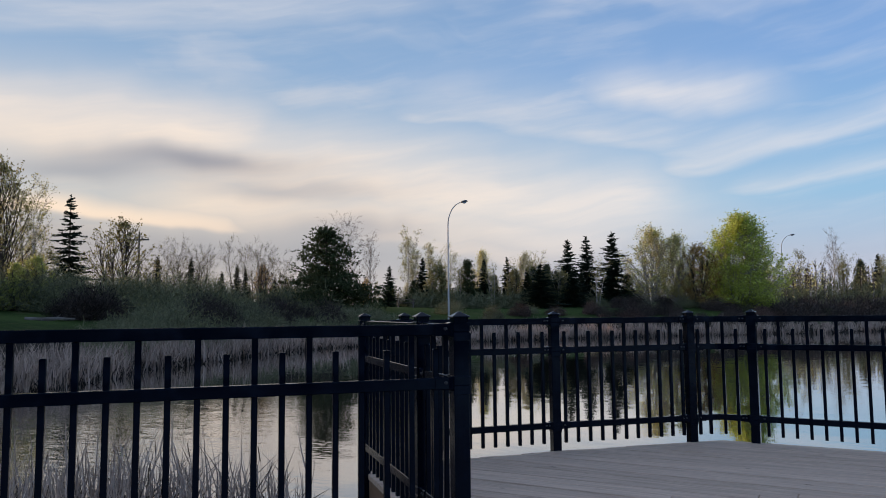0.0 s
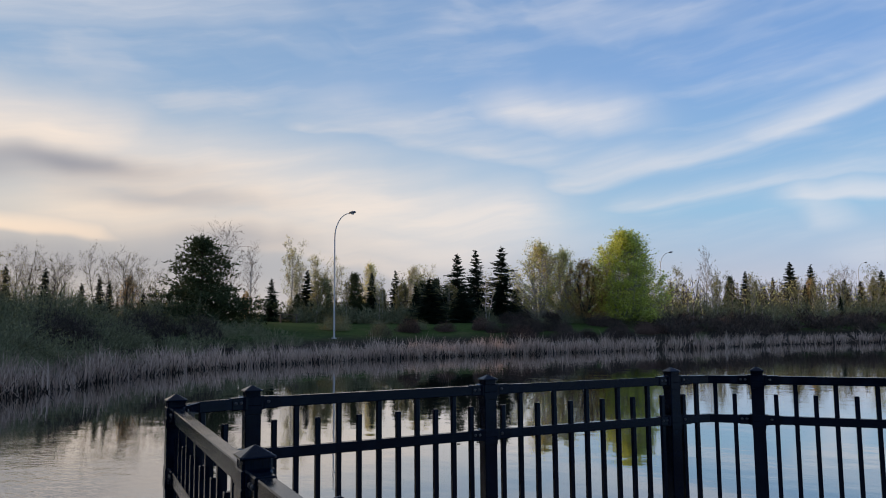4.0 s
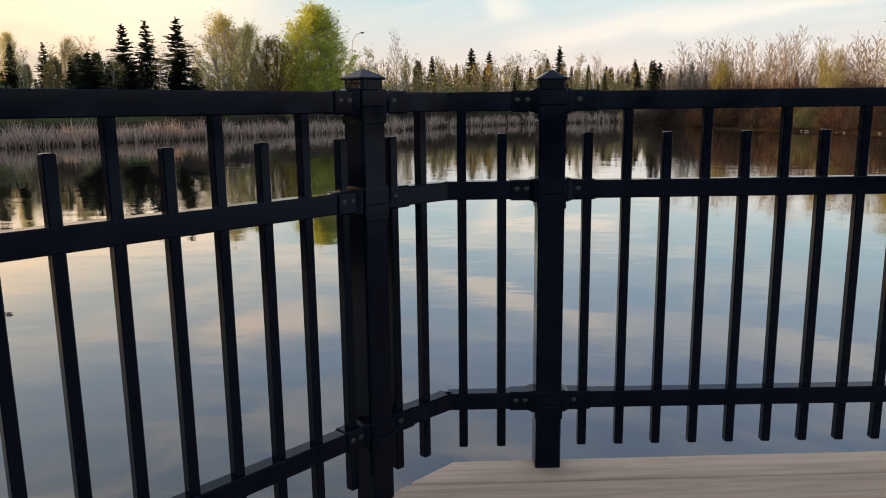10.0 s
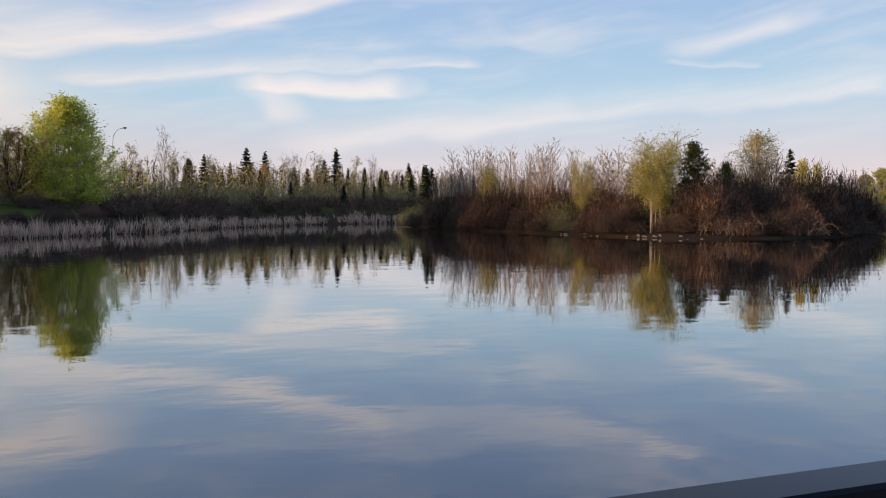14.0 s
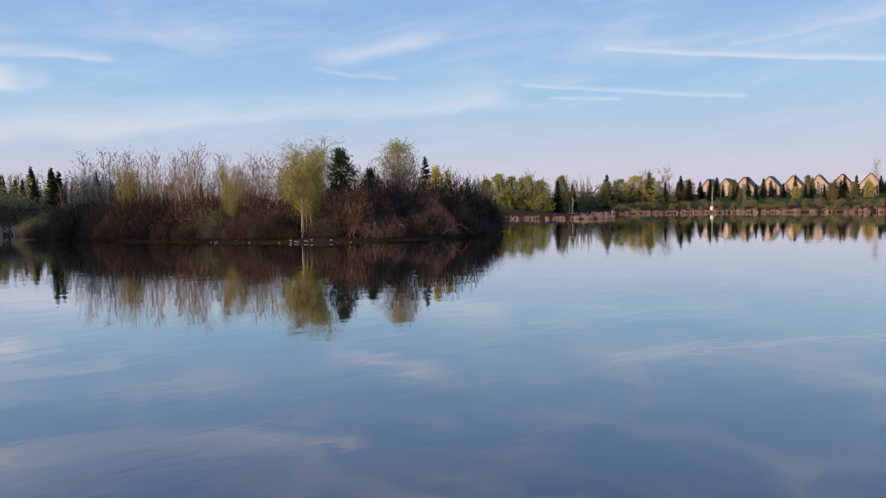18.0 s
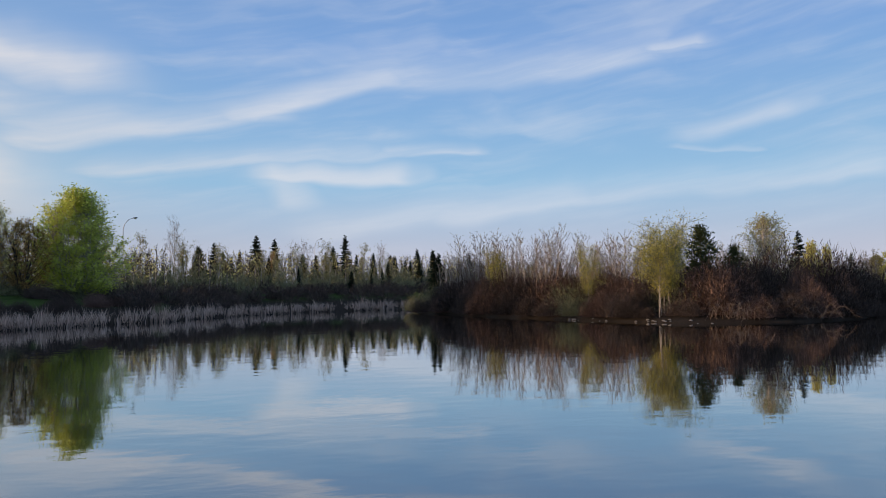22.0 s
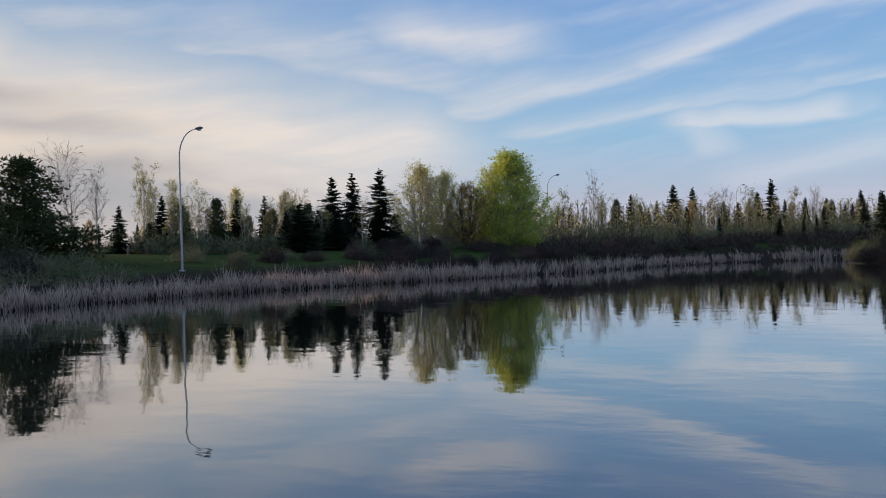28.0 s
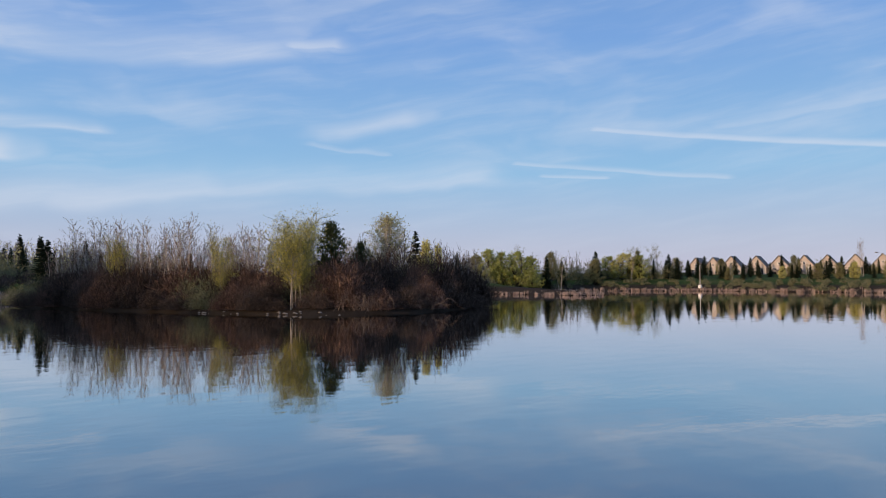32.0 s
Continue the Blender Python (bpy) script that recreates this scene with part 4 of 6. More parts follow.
def brush_belt(name, label, points, depth, domes, low, high, seed, twig, each=320, width=0.03, leaf_mat=None, leaves=0):
    """Undergrowth too thick to count: overlapping domes of twigs in a strip to the left of a line."""
    rng = random.Random(seed)
    fine, green = Build(), Build()
    for k in range(domes):
        x, y, tx, ty = along(points, (k + rng.random()) / domes)
        u = depth * rng.random()
        x, y = x - ty * u, y + tx * u
        z = max(ground_at(x, y), WATER_Z - 0.1)
        h = rng.uniform(low, high)
        r = h * rng.uniform(0.7, 1.15)
        if on_clearing(x, y):
            continue
        dome_twigs(fine, rng, (x, y, z), r, h, each, width * rng.uniform(0.7, 1.2), 0.3 * h)
        for _ in range(leaves):
            turn, c, q = rng.uniform(0, math.tau), rng.random(), rng.uniform(0.6, 1.05)
            flat = math.sqrt(1 - c * c)
            leaf(green, rng, (x + math.cos(turn) * flat * r * q, y + math.sin(turn) * flat * r * q, z + c * h * q), 0.16 * rng.uniform(0.6, 1.3))
    belt = tagged(new(name, fine.mesh(name, twig)), label, "undergrowth", kind="stuff")
    if leaves:
        tagged(part("foliage", green, leaf_mat, belt), kind="stuff")
    return belt


def young_wood(name, label, points, depth, count, low, high, seed, leaf_mat, leaves=26, thick=0.055, bark=None):
    """A far wood too thick to count: thin pale trunks with rising branches and hazy twigs."""
    rng = random.Random(seed)
    wood, fine, green = Build(), Build(), Build()
    for k in range(count):
        x, y, tx, ty = along(points, (k + rng.random()) / count)
        u = depth * rng.random()
        x, y = x - ty * u, y + tx * u
        h = rng.uniform(low, high)
        o = Vector((x, y, ground_at(x, y) - 0.1))
        e = o + Vector((rng.gauss(0, 0.05) * h, rng.gauss(0, 0.05) * h, h))
        wood.tube(o, o.lerp(e, 0.6), thick * rng.uniform(0.5, 1.3), thick * 0.6, 4)
        ribbon(wood, o.lerp(e, 0.6), e, thick * 0.6)
        for j in range(15):
            p = o.lerp(e, rng.uniform(0.22, 0.9))
            q = p + bent(rng, (0, 0, 1), 0.30) * h * rng.uniform(0.10, 0.26)
            ribbon(fine, p, q, 0.022)
            for _ in range(5):
                a = p.lerp(q, rng.uniform(0.2, 1.0))
                sliver(fine, a, a + bent(rng, (0, 0, 0.9), 0.5) * h * rng.uniform(0.05, 0.12), 0.016, rng)
                if rng.random() * 75 < leaves:
                    leaf(green, rng, a + Vector((rng.gauss(0, 0.2), rng.gauss(0, 0.2), rng.gauss(0, 0.2))), 0.24 * rng.uniform(0.6, 1.3))
    wood_ob = tagged(new(name, wood.mesh(name, bark or BARK_PALE)), label, "woods", kind="stuff")
    tagged(part("twig_mass", fine, TWIG_BROWN, wood_ob), kind="stuff")
    if green.verts:
        tagged(part("foliage", green, leaf_mat, wood_ob), kind="stuff")
    return wood_ob


SPRUCES = [spruce("spruce_tree", 11 + k, "dark green spruce tree with drooping boughs", NEEDLES, 10, r, w, g) for k, (r, w, g) in enumerate(((3.5, 290, 0.24), (3.2, 270, 0.30), (4.0, 300, 0.24)))]
FAR_SPRUCES = [spruce("spruce_tree", 15 + k, "dark spruce tree on the far bank", NEEDLES, 10, r, w, g, 60) for k, (r, w, g) in enumerate(((2.0, 300, 0.10), (2.6, 320, 0.14)))]
OPEN_SPRUCE = spruce("spruce_tree", 18, "tall thin spruce tree with open drooping boughs", NEEDLES, 10, 2.9, 150, 0.12, 19)
PINE_TREE = pine("pine_tree", 21, "dark broad pine tree at the pond's edge")
BARE = [broadleaf("poplar_tree", 31 + k, "bare pale poplar tree in early spring", BARK_PALE, TWIG_PALE, None, 10, s, 0, 0.1, u, 0.22, n, 40, 1.0) for k, (s, u, n) in enumerate(((2.9, 0.74, 1), (2.7, 0.78, 2), (3.2, 0.66, 2)))]
DARK_BARE = [broadleaf("aspen_tree", 36 + k, "small dark leafless aspen tree on the crest of the bank", BARK_DARK, TWIG_BROWN, LEAF_DUSKY, 10, s, 700, 0.13, u, 0.14, n, 44, 1.1, 0.16) for k, (s, u, n) in enumerate(((3.4, 0.72, 2), (3.9, 0.62, 3)))]
BUDDING = [broadleaf("aspen_tree", 41 + k, "slender aspen tree with sparse young leaves", BARK_PALE, TWIG_BROWN, LEAF_PALE, 10, s, 3600, 0.13, u, 0.18, n, 34, 1.0, 0.14) for k, (s, u, n) in enumerate(((2.8, 0.75, 2), (2.4, 0.85, 1), (3.2, 0.7, 3)))]
ISLE_BARE = [poplar("poplar_tree", 131 + k, "leafless pale-stemmed poplar trees grown up together, with fine upright twigs", BARK_PALE, TWIG_ROSY, LEAF_PALE, 6.4, n) for k, n in enumerate((4, 5, 3))]
BIRCH = [broadleaf("birch_tree", 141 + k, "slender white-stemmed birch tree in thin yellow-green leaf", BARK_WHITE, TWIG_OLIVE, LEAF_GOLD, 5.3, 2.3, 5200, 0.08, u, 0.34, 2, 44, 1.2, 0.20) for k, u in enumerate((0.66, 0.60))]
OVOID = (0.62, 0.80, 0.92, 1.0, 1.0, 0.94, 0.82, 0.66, 0.46, 0.16)
ROUND = (0.30, 0.55, 0.82, 0.97, 1.0, 0.98, 0.90, 0.75, 0.52, 0.15)
FRESH = crown_tree("aspen_tree", 51, "large aspen tree in fresh green leaf", BARK_PALE, TWIG_OLIVE, LEAF_GREEN, 10, 3.3, OVOID, 380, 84, 0.145, 0.46, 6, 0.05)
SPARSE = crown_tree("aspen_tree", 52, "wide aspen tree with a few small dark leaves", BARK_DARK, TWIG_BROWN, LEAF_DUSKY, 10, 4.6, ROUND, 210, 46, 0.19, 0.40, 5, 0.14, 4)
PALE_LEAF = [crown_tree("aspen_tree", 53 + k, "aspen tree in thin yellow-green leaf", BARK_PALE, TWIG_PALE, LEAF_YELLOW, 10, 2.9, ROUND, 200, 46, 0.135, 0.42, 4, 0.16) for k in range(2)]
THIN_LEAF = [crown_tree("aspen_tree", 55 + k, "aspen tree with thin young yellow-green leaves", BARK_PALE, TWIG_PALE, LEAF_YELLOW if k else LEAF_PALE, 10, 2.9, ROUND, 180, 44, 0.14, 0.44, 3, 0.22) for k in range(2)]
TAN_TREE = crown_tree("willow_tree", 57, "small willow tree with tan spring buds", BARK_DARK, TWIG_BROWN, LEAF_TAN, 8, 2.9, ROUND, 150, 64, 0.12, 0.30, 5, 0.10)
CLUMP = [crown_tree("aspen_tree", 58 + k, "round aspen tree coming into leaf", BARK_DARK, TWIG_OLIVE, m, 8, 2.9, OVOID, 110, 40, 0.24, 0.34, 4, 0.05) for k, m in enumerate((LEAF_MUTED, LEAF_DUSKY, LEAF_YELLOW))]
DUSKY = [broadleaf("poplar_tree", 61 + k, "young poplar tree in dull olive leaf", BARK_PALE, TWIG_OLIVE, LEAF_DUSKY, 9, 2.6, 1300, 0.18, 0.84, 0.05, 3, 22, 0.8, 0.2) for k in range(2)]
RED_SHRUBS = [shrub("willow_shrub", 71 + k, "leafless red-brown willow thicket by the water", TWIG_RED, 2.7, 2.4, 30, twigs=9000, width=0.016) for k in range(3)]
BROWN_SHRUBS = [shrub("willow_shrub", 75 + k, "leafless grey-brown willow thicket by the water", TWIG_BROWN, 2.6, 2.4, 26, twigs=7500, width=0.017) for k in range(3)]
OLIVE_SHRUBS = [shrub("dogwood_shrub", 81 + k, "dark olive shrub coming into leaf on the bank", TWIG_OLIVE, 2.4, 2.2, 26, LEAF_DUSKY, 700, 0.05, 3400) for k in range(3)]
FAR_SHRUBS = [shrub("willow_shrub", 85 + k, "dark leafless thicket on the far bank", TWIG_BROWN if k else TWIG_OLIVE, 2.6, 2.6, 12, twigs=1100, width=0.026) for k in range(3)]
MODELS = [*SPRUCES, *FAR_SPRUCES, OPEN_SPRUCE, *ISLE_BARE, *BIRCH, PINE_TREE, *BARE, *DARK_BARE, SPARSE, *BUDDING, FRESH, *PALE_LEAF, *THIN_LEAF, TAN_TREE, *CLUMP, *DUSKY, *RED_SHRUBS, *BROWN_SHRUBS, *OLIVE_SHRUBS, *FAR_SHRUBS]
TALL = {ob: 10.0 for ob in MODELS}
TALL.update({PINE_TREE: 7.5, **{ob: 6.5 for ob in ISLE_BARE}, **{ob: 6.7 for ob in BIRCH}, TAN_TREE: 8.0, **{ob: 8.0 for ob in CLUMP}, **{ob: 9.0 for ob in DUSKY}, **{ob: 2.7 for ob in RED_SHRUBS}, **{ob: 2.6 for ob in BROWN_SHRUBS + FAR_SHRUBS}, **{ob: 2.4 for ob in OLIVE_SHRUBS}})
PLANTS = random.Random(99)


def plant(model, x, y, top=None, height=None, wide=1.0, group="", label=""):
    """Sets a copy of a model on the ground, as tall as reaches the level top."""
    z = max(ground_at(x, y), WATER_Z - 0.1)
    tall = height if height else top - z
    s = tall / TALL[model]
    return_ob = copy_thing(model, scaled(pose(x, y, z - 0.05, 0, 0, PLANTS.uniform(0, 360)), s * wide, s * wide, s))
    return tagged(return_ob, label=label, group=group)


def scatter(count, models, a, b, depth, low, high, group, seed, wide=(0.8, 1.2)):
    """Plants count copies along the line a to b, within depth metres behind it (to its left)."""
    rng = random.Random(seed)
    dx, dy = b[0] - a[0], b[1] - a[1]
    length = math.hypot(dx, dy)
    for k in range(count):
        t, u = (k + rng.random()) / count, rng.random() * depth
        x, y = a[0] + dx * t - dy / length * u, a[1] + dy * t + dx / length * u
        model, tall, girth = rng.choice(models), rng.uniform(low, high), rng.uniform(*wide)
        if not on_clearing(x, y):
            plant(model, x, y, height=tall, wide=girth, group=group)


# the sunset bank: single trees by bearing
for model, x, y, top, wide in (
        (SPARSE, -50.7, 26.7, 12.2, 0.75), (BUDDING[0], -49.7, 28.4, 9.6, 1.0), (OPEN_SPRUCE, -48.4, 30.3, 10.1, 0.95),
        (SPARSE, -46.6, 33.2, 8.4, 1.2), (DARK_BARE[0], -44.4, 35.7, 6.3, 1.0), (DARK_BARE[1], -43.0, 37.4, 5.8, 1.1),
        (DARK_BARE[0], -41.2, 39.8, 6.3, 1.0), (DARK_BARE[1], -40.2, 41.0, 6.0, 1.0), (TAN_TREE, -41.8, 43.0, 5.2, 0.8),
        (CLUMP[0], -40.2, 22.8, 4.7, 1.2), (CLUMP[0], -39.4, 21.2, 4.2, 1.1), (DUSKY[0], -41.0, 24.4, 5.0, 1.2)):
    plant(model, x, y, top, wide=wide, group="trees on the sunset bank")
scatter(16, DARK_BARE + FAR_SPRUCES[:1], (-45.5, 34.2), (-39.4, 46.2), 2.5, 2.6, 4.2, "trees on the sunset bank", 20, (0.9, 1.3))
plant(PINE_TREE, -37.8, 46.1, 8.8, wide=1.35)
for model, x, y, top, wide in (
        (BARE[2], -45.2, 59.5, 10.0, 1.25), (BARE[0], -43.7, 60.7, 8.3, 0.9), (SPRUCES[0], -39.8, 58.6, 6.0, 0.9), (BUDDING[0], -39.5, 61.3, 8.6, 0.9), (BUDDING[1], -38.7, 61.8, 7.0, 1.1),
        (BUDDING[1], -40.1, 67.0, 8.0, 0.9), (BUDDING[2], -38.3, 68.1, 7.6, 0.8), (PINE_TREE, -34.3, 64.7, 6.9, 0.85), (THIN_LEAF[1], -34.8, 69.0, 7.9, 0.8), (SPRUCES[1], -32.4, 70.2, 7.2, 0.8),
        (THIN_LEAF[0], -31.4, 73.0, 7.7, 0.9), (PINE_TREE, -27.1, 68.3, 6.3, 0.8), (PINE_TREE, -28.4, 67.9, 6.1, 0.8), (TAN_TREE, -41.4, 57.0, 4.7, 0.7), (PINE_TREE, -37.9, 60.0, 4.6, 0.9)):
    plant(model, x, y, top, wide=wide, group="trees behind the lawn")
for model, x, y, top, wide in (
        (SPRUCES[2], -26.6, 65.4, 6.0, 1.5), (SPRUCES[0], -26.5, 72.9, 9.0, 0.95), (SPRUCES[1], -24.7, 73.6, 9.3, 0.95), (SPRUCES[0], -22.1, 74.3, 9.7, 1.0)):
    plant(model, x, y, top, wide=wide, group="spruces on the bank")
for model, x, y, top, wide in (
        (PALE_LEAF[0], -18.4, 75.7, 9.9, 1.45), (PALE_LEAF[1], -15.9, 76.3, 9.1, 1.2), (TAN_TREE, -13.7, 76.0, 7.9, 1.25), (FRESH, -10.0, 78.4, 10.7, 1.5)):
    plant(model, x, y, top, wide=wide, group="aspens on the bank")
for model, x, y, top, wide in (
        (BARE[0], -4.0, 144.1, 12.9, 0.9), (PINE_TREE, 0.0, 144.2, 10.1, 0.62), (FAR_SPRUCES[1], 2.6, 144.2, 10.6, 1.0), (FAR_SPRUCES[1], 4.2, 144.2, 8.9, 1.2), (FAR_SPRUCES[0], 7.2, 146.1, 9.4, 1.0),
        (FAR_SPRUCES[1], 11.2, 161.9, 13.3, 1.25), (FAR_SPRUCES[0], 14.8, 161.6, 12.5, 1.2), (TAN_TREE, 13.8, 153.7, 9.4, 0.7), (BARE[1], 20.2, 153.0, 11.1, 0.9), (BARE[2], 17.8, 153.3, 10.1, 0.9),
        (FAR_SPRUCES[1], 26.7, 160.1, 11.0, 1.15), (FAR_SPRUCES[0], 25.2, 160.4, 9.8, 1.2), (FAR_SPRUCES[0], 29.1, 159.7, 13.3, 1.15), (BARE[1], 36.0, 158.3, 11.0, 1.0), (FAR_SPRUCES[0], 34.9, 158.6, 9.5, 1.1),
        (FAR_SPRUCES[1], 38.4, 157.8, 9.2, 1.1), (FAR_SPRUCES[1], 41.4, 157.0, 8.0, 1.2), (FAR_SPRUCES[0], 43.8, 156.3, 10.3, 1.2), (FAR_SPRUCES[0], 46.9, 155.4, 10.1, 1.2)):
    plant(model, x, y, top, wide=wide, group="trees on the far bank")


for model, x, y, top, wide in (
        (SPRUCES[2], -26.4, 69.0, 5.6, 1.2), (SPRUCES[2], -24.4, 68.6, 5.4, 1.4), (CLUMP[1], -30.2, 67.2, 5.6, 0.9), (BUDDING[2], -29.2, 70.5, 6.7, 1.1), (CLUMP[1], -32.0, 66.2, 5.0, 0.8),
        (SPRUCES[1], -36.4, 63.4, 4.8, 1.1), (PINE_TREE, -21.0, 76.0, 5.4, 1.0), (PINE_TREE, -12.0, 81.0, 6.0, 0.9)):
    plant(model, x, y, top, wide=wide, group="trees behind the lawn")
scatter(9, CLUMP[1:2] + DUSKY, (-22, 70), (-37, 59), -3, 3.4, 4.6, "trees behind the lawn", 28, (0.9, 1.3))
scatter(6, [DUSKY[1], FAR_SPRUCES[1]], (-22, 71), (-38, 58), -4, 3.6, 5.0, "trees behind the lawn", 29, (0.9, 1.2))
scatter(10, FAR_SHRUBS, (-20, 84), (-46, 62), -4, 1.6, 2.6, "shrubs beyond the lawn", 15, (1.1, 1.6))
# thickets along the sunset bank and young woods behind
brush_belt("undergrowth", "low olive undergrowth behind the cattails of the sunset bank", [(-20, 8), (-24.5, 20), (-28.2, 30), (-28.4, 37), (-26, 42)], 6, 90, 0.7, 1.4, 41, TWIG_OLIVE, 420, 0.016)
scatter(16, OLIVE_SHRUBS + BROWN_SHRUBS[:1], (-22, 11), (-31, 31), 8, 1.6, 2.8, "shrubs on the sunset bank", 1, (0.9, 1.3))
scatter(18, OLIVE_SHRUBS, (-32, 14), (-39, 36), 7, 2.2, 3.4, "shrubs on the sunset bank", 2, (0.9, 1.3))
scatter(12, OLIVE_SHRUBS + BROWN_SHRUBS[:1], (-32, 31), (-31, 44), 6, 1.2, 2.0, "shrubs on the sunset bank", 3, (0.9, 1.3))
scatter(9, OLIVE_SHRUBS, (-38, 36), (-40, 50), 5, 1.0, 1.6, "shrubs on the sunset bank", 4)
scatter(6, RED_SHRUBS + OLIVE_SHRUBS, (-28, 49), (-19, 57), 5, 1.0, 1.7, "shrubs on the lawn", 5)
scatter(22, BROWN_SHRUBS + RED_SHRUBS[:1] + OLIVE_SHRUBS[:1], (-17, 57), (-1, 74), 6, 1.0, 1.7, "shrubs below the aspens", 6)
scatter(12, BROWN_SHRUBS + OLIVE_SHRUBS, (-20, 66), (-6, 78), 6, 1.2, 1.8, "shrubs below the aspens", 16)
brush_belt("undergrowth", "dark leafless undergrowth along the far bank", [(-4.6, 72.3), (1.8, 81.6), (9.2, 91.4), (22, 96.9), (45, 104.9), (68, 112.6)], 9, 170, 1.1, 2.0, 7, TWIG_BROWN, 340, 0.035)
brush_belt("undergrowth", "olive undergrowth below the far woods", [(-12, 84), (2, 96), (20, 106), (68, 122)], 24, 190, 1.2, 3.8, 8, TWIG_OLIVE, 300, 0.045, LEAF_DUSKY, 40)
young_wood("young_woods", "young pale poplar woods on the far bank, barely in leaf", [(-8, 92), (6, 116), (30, 126), (72, 132)], 26, 300, 3.4, 5.9, 9, LEAF_DUSKY, 40, 0.05, BARK_DARK)
young_wood("young_woods", "young yellowish poplar woods on the far bank", [(-4, 88), (8, 108), (30, 116), (60, 124)], 20, 150, 3.2, 5.4, 10, LEAF_YELLOW, 20)
scatter(14, FAR_SPRUCES, (2, 122), (68, 130), 22, 4.0, 5.8, "trees on the far bank", 11, (0.85, 1.2))
scatter(12, FAR_SPRUCES, (16, 130), (52, 126), 9, 4.2, 6.0, "trees on the far bank", 39, (0.85, 1.2))
scatter(13, FAR_SPRUCES, (14, 99), (64, 116), 9, 2.6, 4.6, "trees on the far bank", 40, (0.85, 1.2))
scatter(14, DUSKY, (-6, 92), (30, 120), 12, 4.6, 6.4, "trees on the far bank", 17, (0.7, 1.1))
# dark undergrowth behind the lawn and along the crest
brush_belt("undergrowth", "dark olive undergrowth behind the lawn", [(-19, 77), (-26, 67), (-34, 60), (-37, 57.6)], -5, 80, 1.2, 2.2, 18, TWIG_OLIVE, 340, 0.04)
brush_belt("undergrowth", "dark olive undergrowth along the crest of the bank", [(-42, 46), (-43, 36), (-46, 22), (-44, 4)], 6, 80, 1.8, 3.0, 19, TWIG_OLIVE, 320, 0.035, LEAF_DUSKY, 60)
scatter(14, FAR_SPRUCES + BUDDING[:1], (-30, 94), (-74, 62), -10, 2.4, 3.6, "trees beyond the lawn", 12)
# hedge out of view, added only to shade the deck from the low sun
brush_belt("undergrowth", "unseen tall evergreen hedge added to keep the low sun off the deck", [(-46, 0), (-47, 11)], 5, 22, 5.0, 7.0, 36, NEEDLES, 420, 0.11)
# tall spruces left of the view, added to block the sun as well
scatter(22, FAR_SPRUCES, (-44, -34), (-52, 22), 8, 8.0, 12.0, "trees on the sunset bank", 13, (1.0, 1.5))
scatter(16, OLIVE_SHRUBS, (-38, -10), (-40, 22), 8, 3.0, 4.2, "shrubs on the sunset bank", 14, (1.0, 1.4))

# the island: willow thickets from the water's edge up, poplars and birches among them
THICKET = (RED_SHRUBS, BROWN_SHRUBS, OLIVE_SHRUBS)
SHORE_ROW = (
    (1, 22.1, 76.5, 1.1), (0, 22.9, 72.1, 1.7), (1, 23.5, 67.9, 2.0), (0, 24.1, 64.8, 2.2), (1, 24.9, 61.9, 2.0), (1, 25.7, 58.7, 1.3), (1, 26.5, 56.1, 1.4),
    (2, 27.4, 54.1, 1.5), (0, 28.0, 51.9, 1.7), (1, 28.8, 50.1, 1.8), (1, 29.2, 48.7, 0.6), (1, 31.2, 46.6, 1.1),
    (0, 35.1, 44.2, 1.3), (1, 37.2, 43.8, 1.6), (0, 39.4, 43.8, 2.2), (1, 42.3, 44.4, 2.0), (1, 46.5, 46.2, 0.9), (1, 51.5, 50.4, 0.9))
CREST_ROW = (
    (2, 22.7, 81.0, 1.8), (2, 23.5, 77.7, 2.8), (0, 24.3, 73.4, 3.1), (0, 25.1, 69.1, 3.7), (1, 25.7, 65.3, 3.9), (1, 26.7, 63.5, 3.5), (1, 27.2, 59.8, 2.4),
    (2, 28.0, 57.3, 2.5), (2, 29.1, 55.8, 2.6), (0, 30.1, 53.7, 3.5), (0, 30.7, 52.6, 3.2), (1, 31.3, 50.5, 2.3), (2, 32.4, 49.2, 2.5), (1, 35.7, 48.9, 4.2), (1, 49.7, 49.0, 3.1))
TIP_DOMES = ((0, 33.4, 46.3, 4.2, 2.7), (0, 35.6, 46.8, 4.0, 2.2), (1, 37.9, 47.8, 4.6, 2.3), (0, 40.0, 45.6, 3.5, 2.1), (1, 40.9, 48.6, 5.8, 3.1), (0, 43.8, 47.6, 5.5, 3.2), (1, 47.0, 48.5, 4.9, 3.0), (1, 48.6, 47.6, 3.2, 2.2))
island_rng = random.Random(77)
for row, girth in ((SHORE_ROW, 1.75), (CREST_ROW, 2.3)):
    for kind, x, y, top in row:
        tall = top - max(ground_at(x, y), WATER_Z)
        plant(island_rng.choice(THICKET[kind]), x, y, top, wide=girth * island_rng.uniform(0.92, 1.12) / (0.92 * tall), group="thickets on the island")
for kind, x, y, top, girth in TIP_DOMES:
    plant(island_rng.choice(THICKET[kind]), x, y, top, wide=girth / (0.92 * (top - max(ground_at(x, y), WATER_Z))), group="thickets on the island")
scatter(26, BROWN_SHRUBS + RED_SHRUBS[:1], (27.5, 76), (36, 52), -5.0, 2.8, 4.0, "thickets on the island", 24, (0.8, 1.1))
scatter(12, BROWN_SHRUBS + RED_SHRUBS[:2], (37, 50.5), (52, 52), 5.0, 3.4, 4.4, "thickets on the island", 23, (0.8, 1.0))
scatter(8, BROWN_SHRUBS, (51, 50), (56, 60), 4.0, 2.4, 3.4, "thickets on the island", 26, (0.9, 1.2))
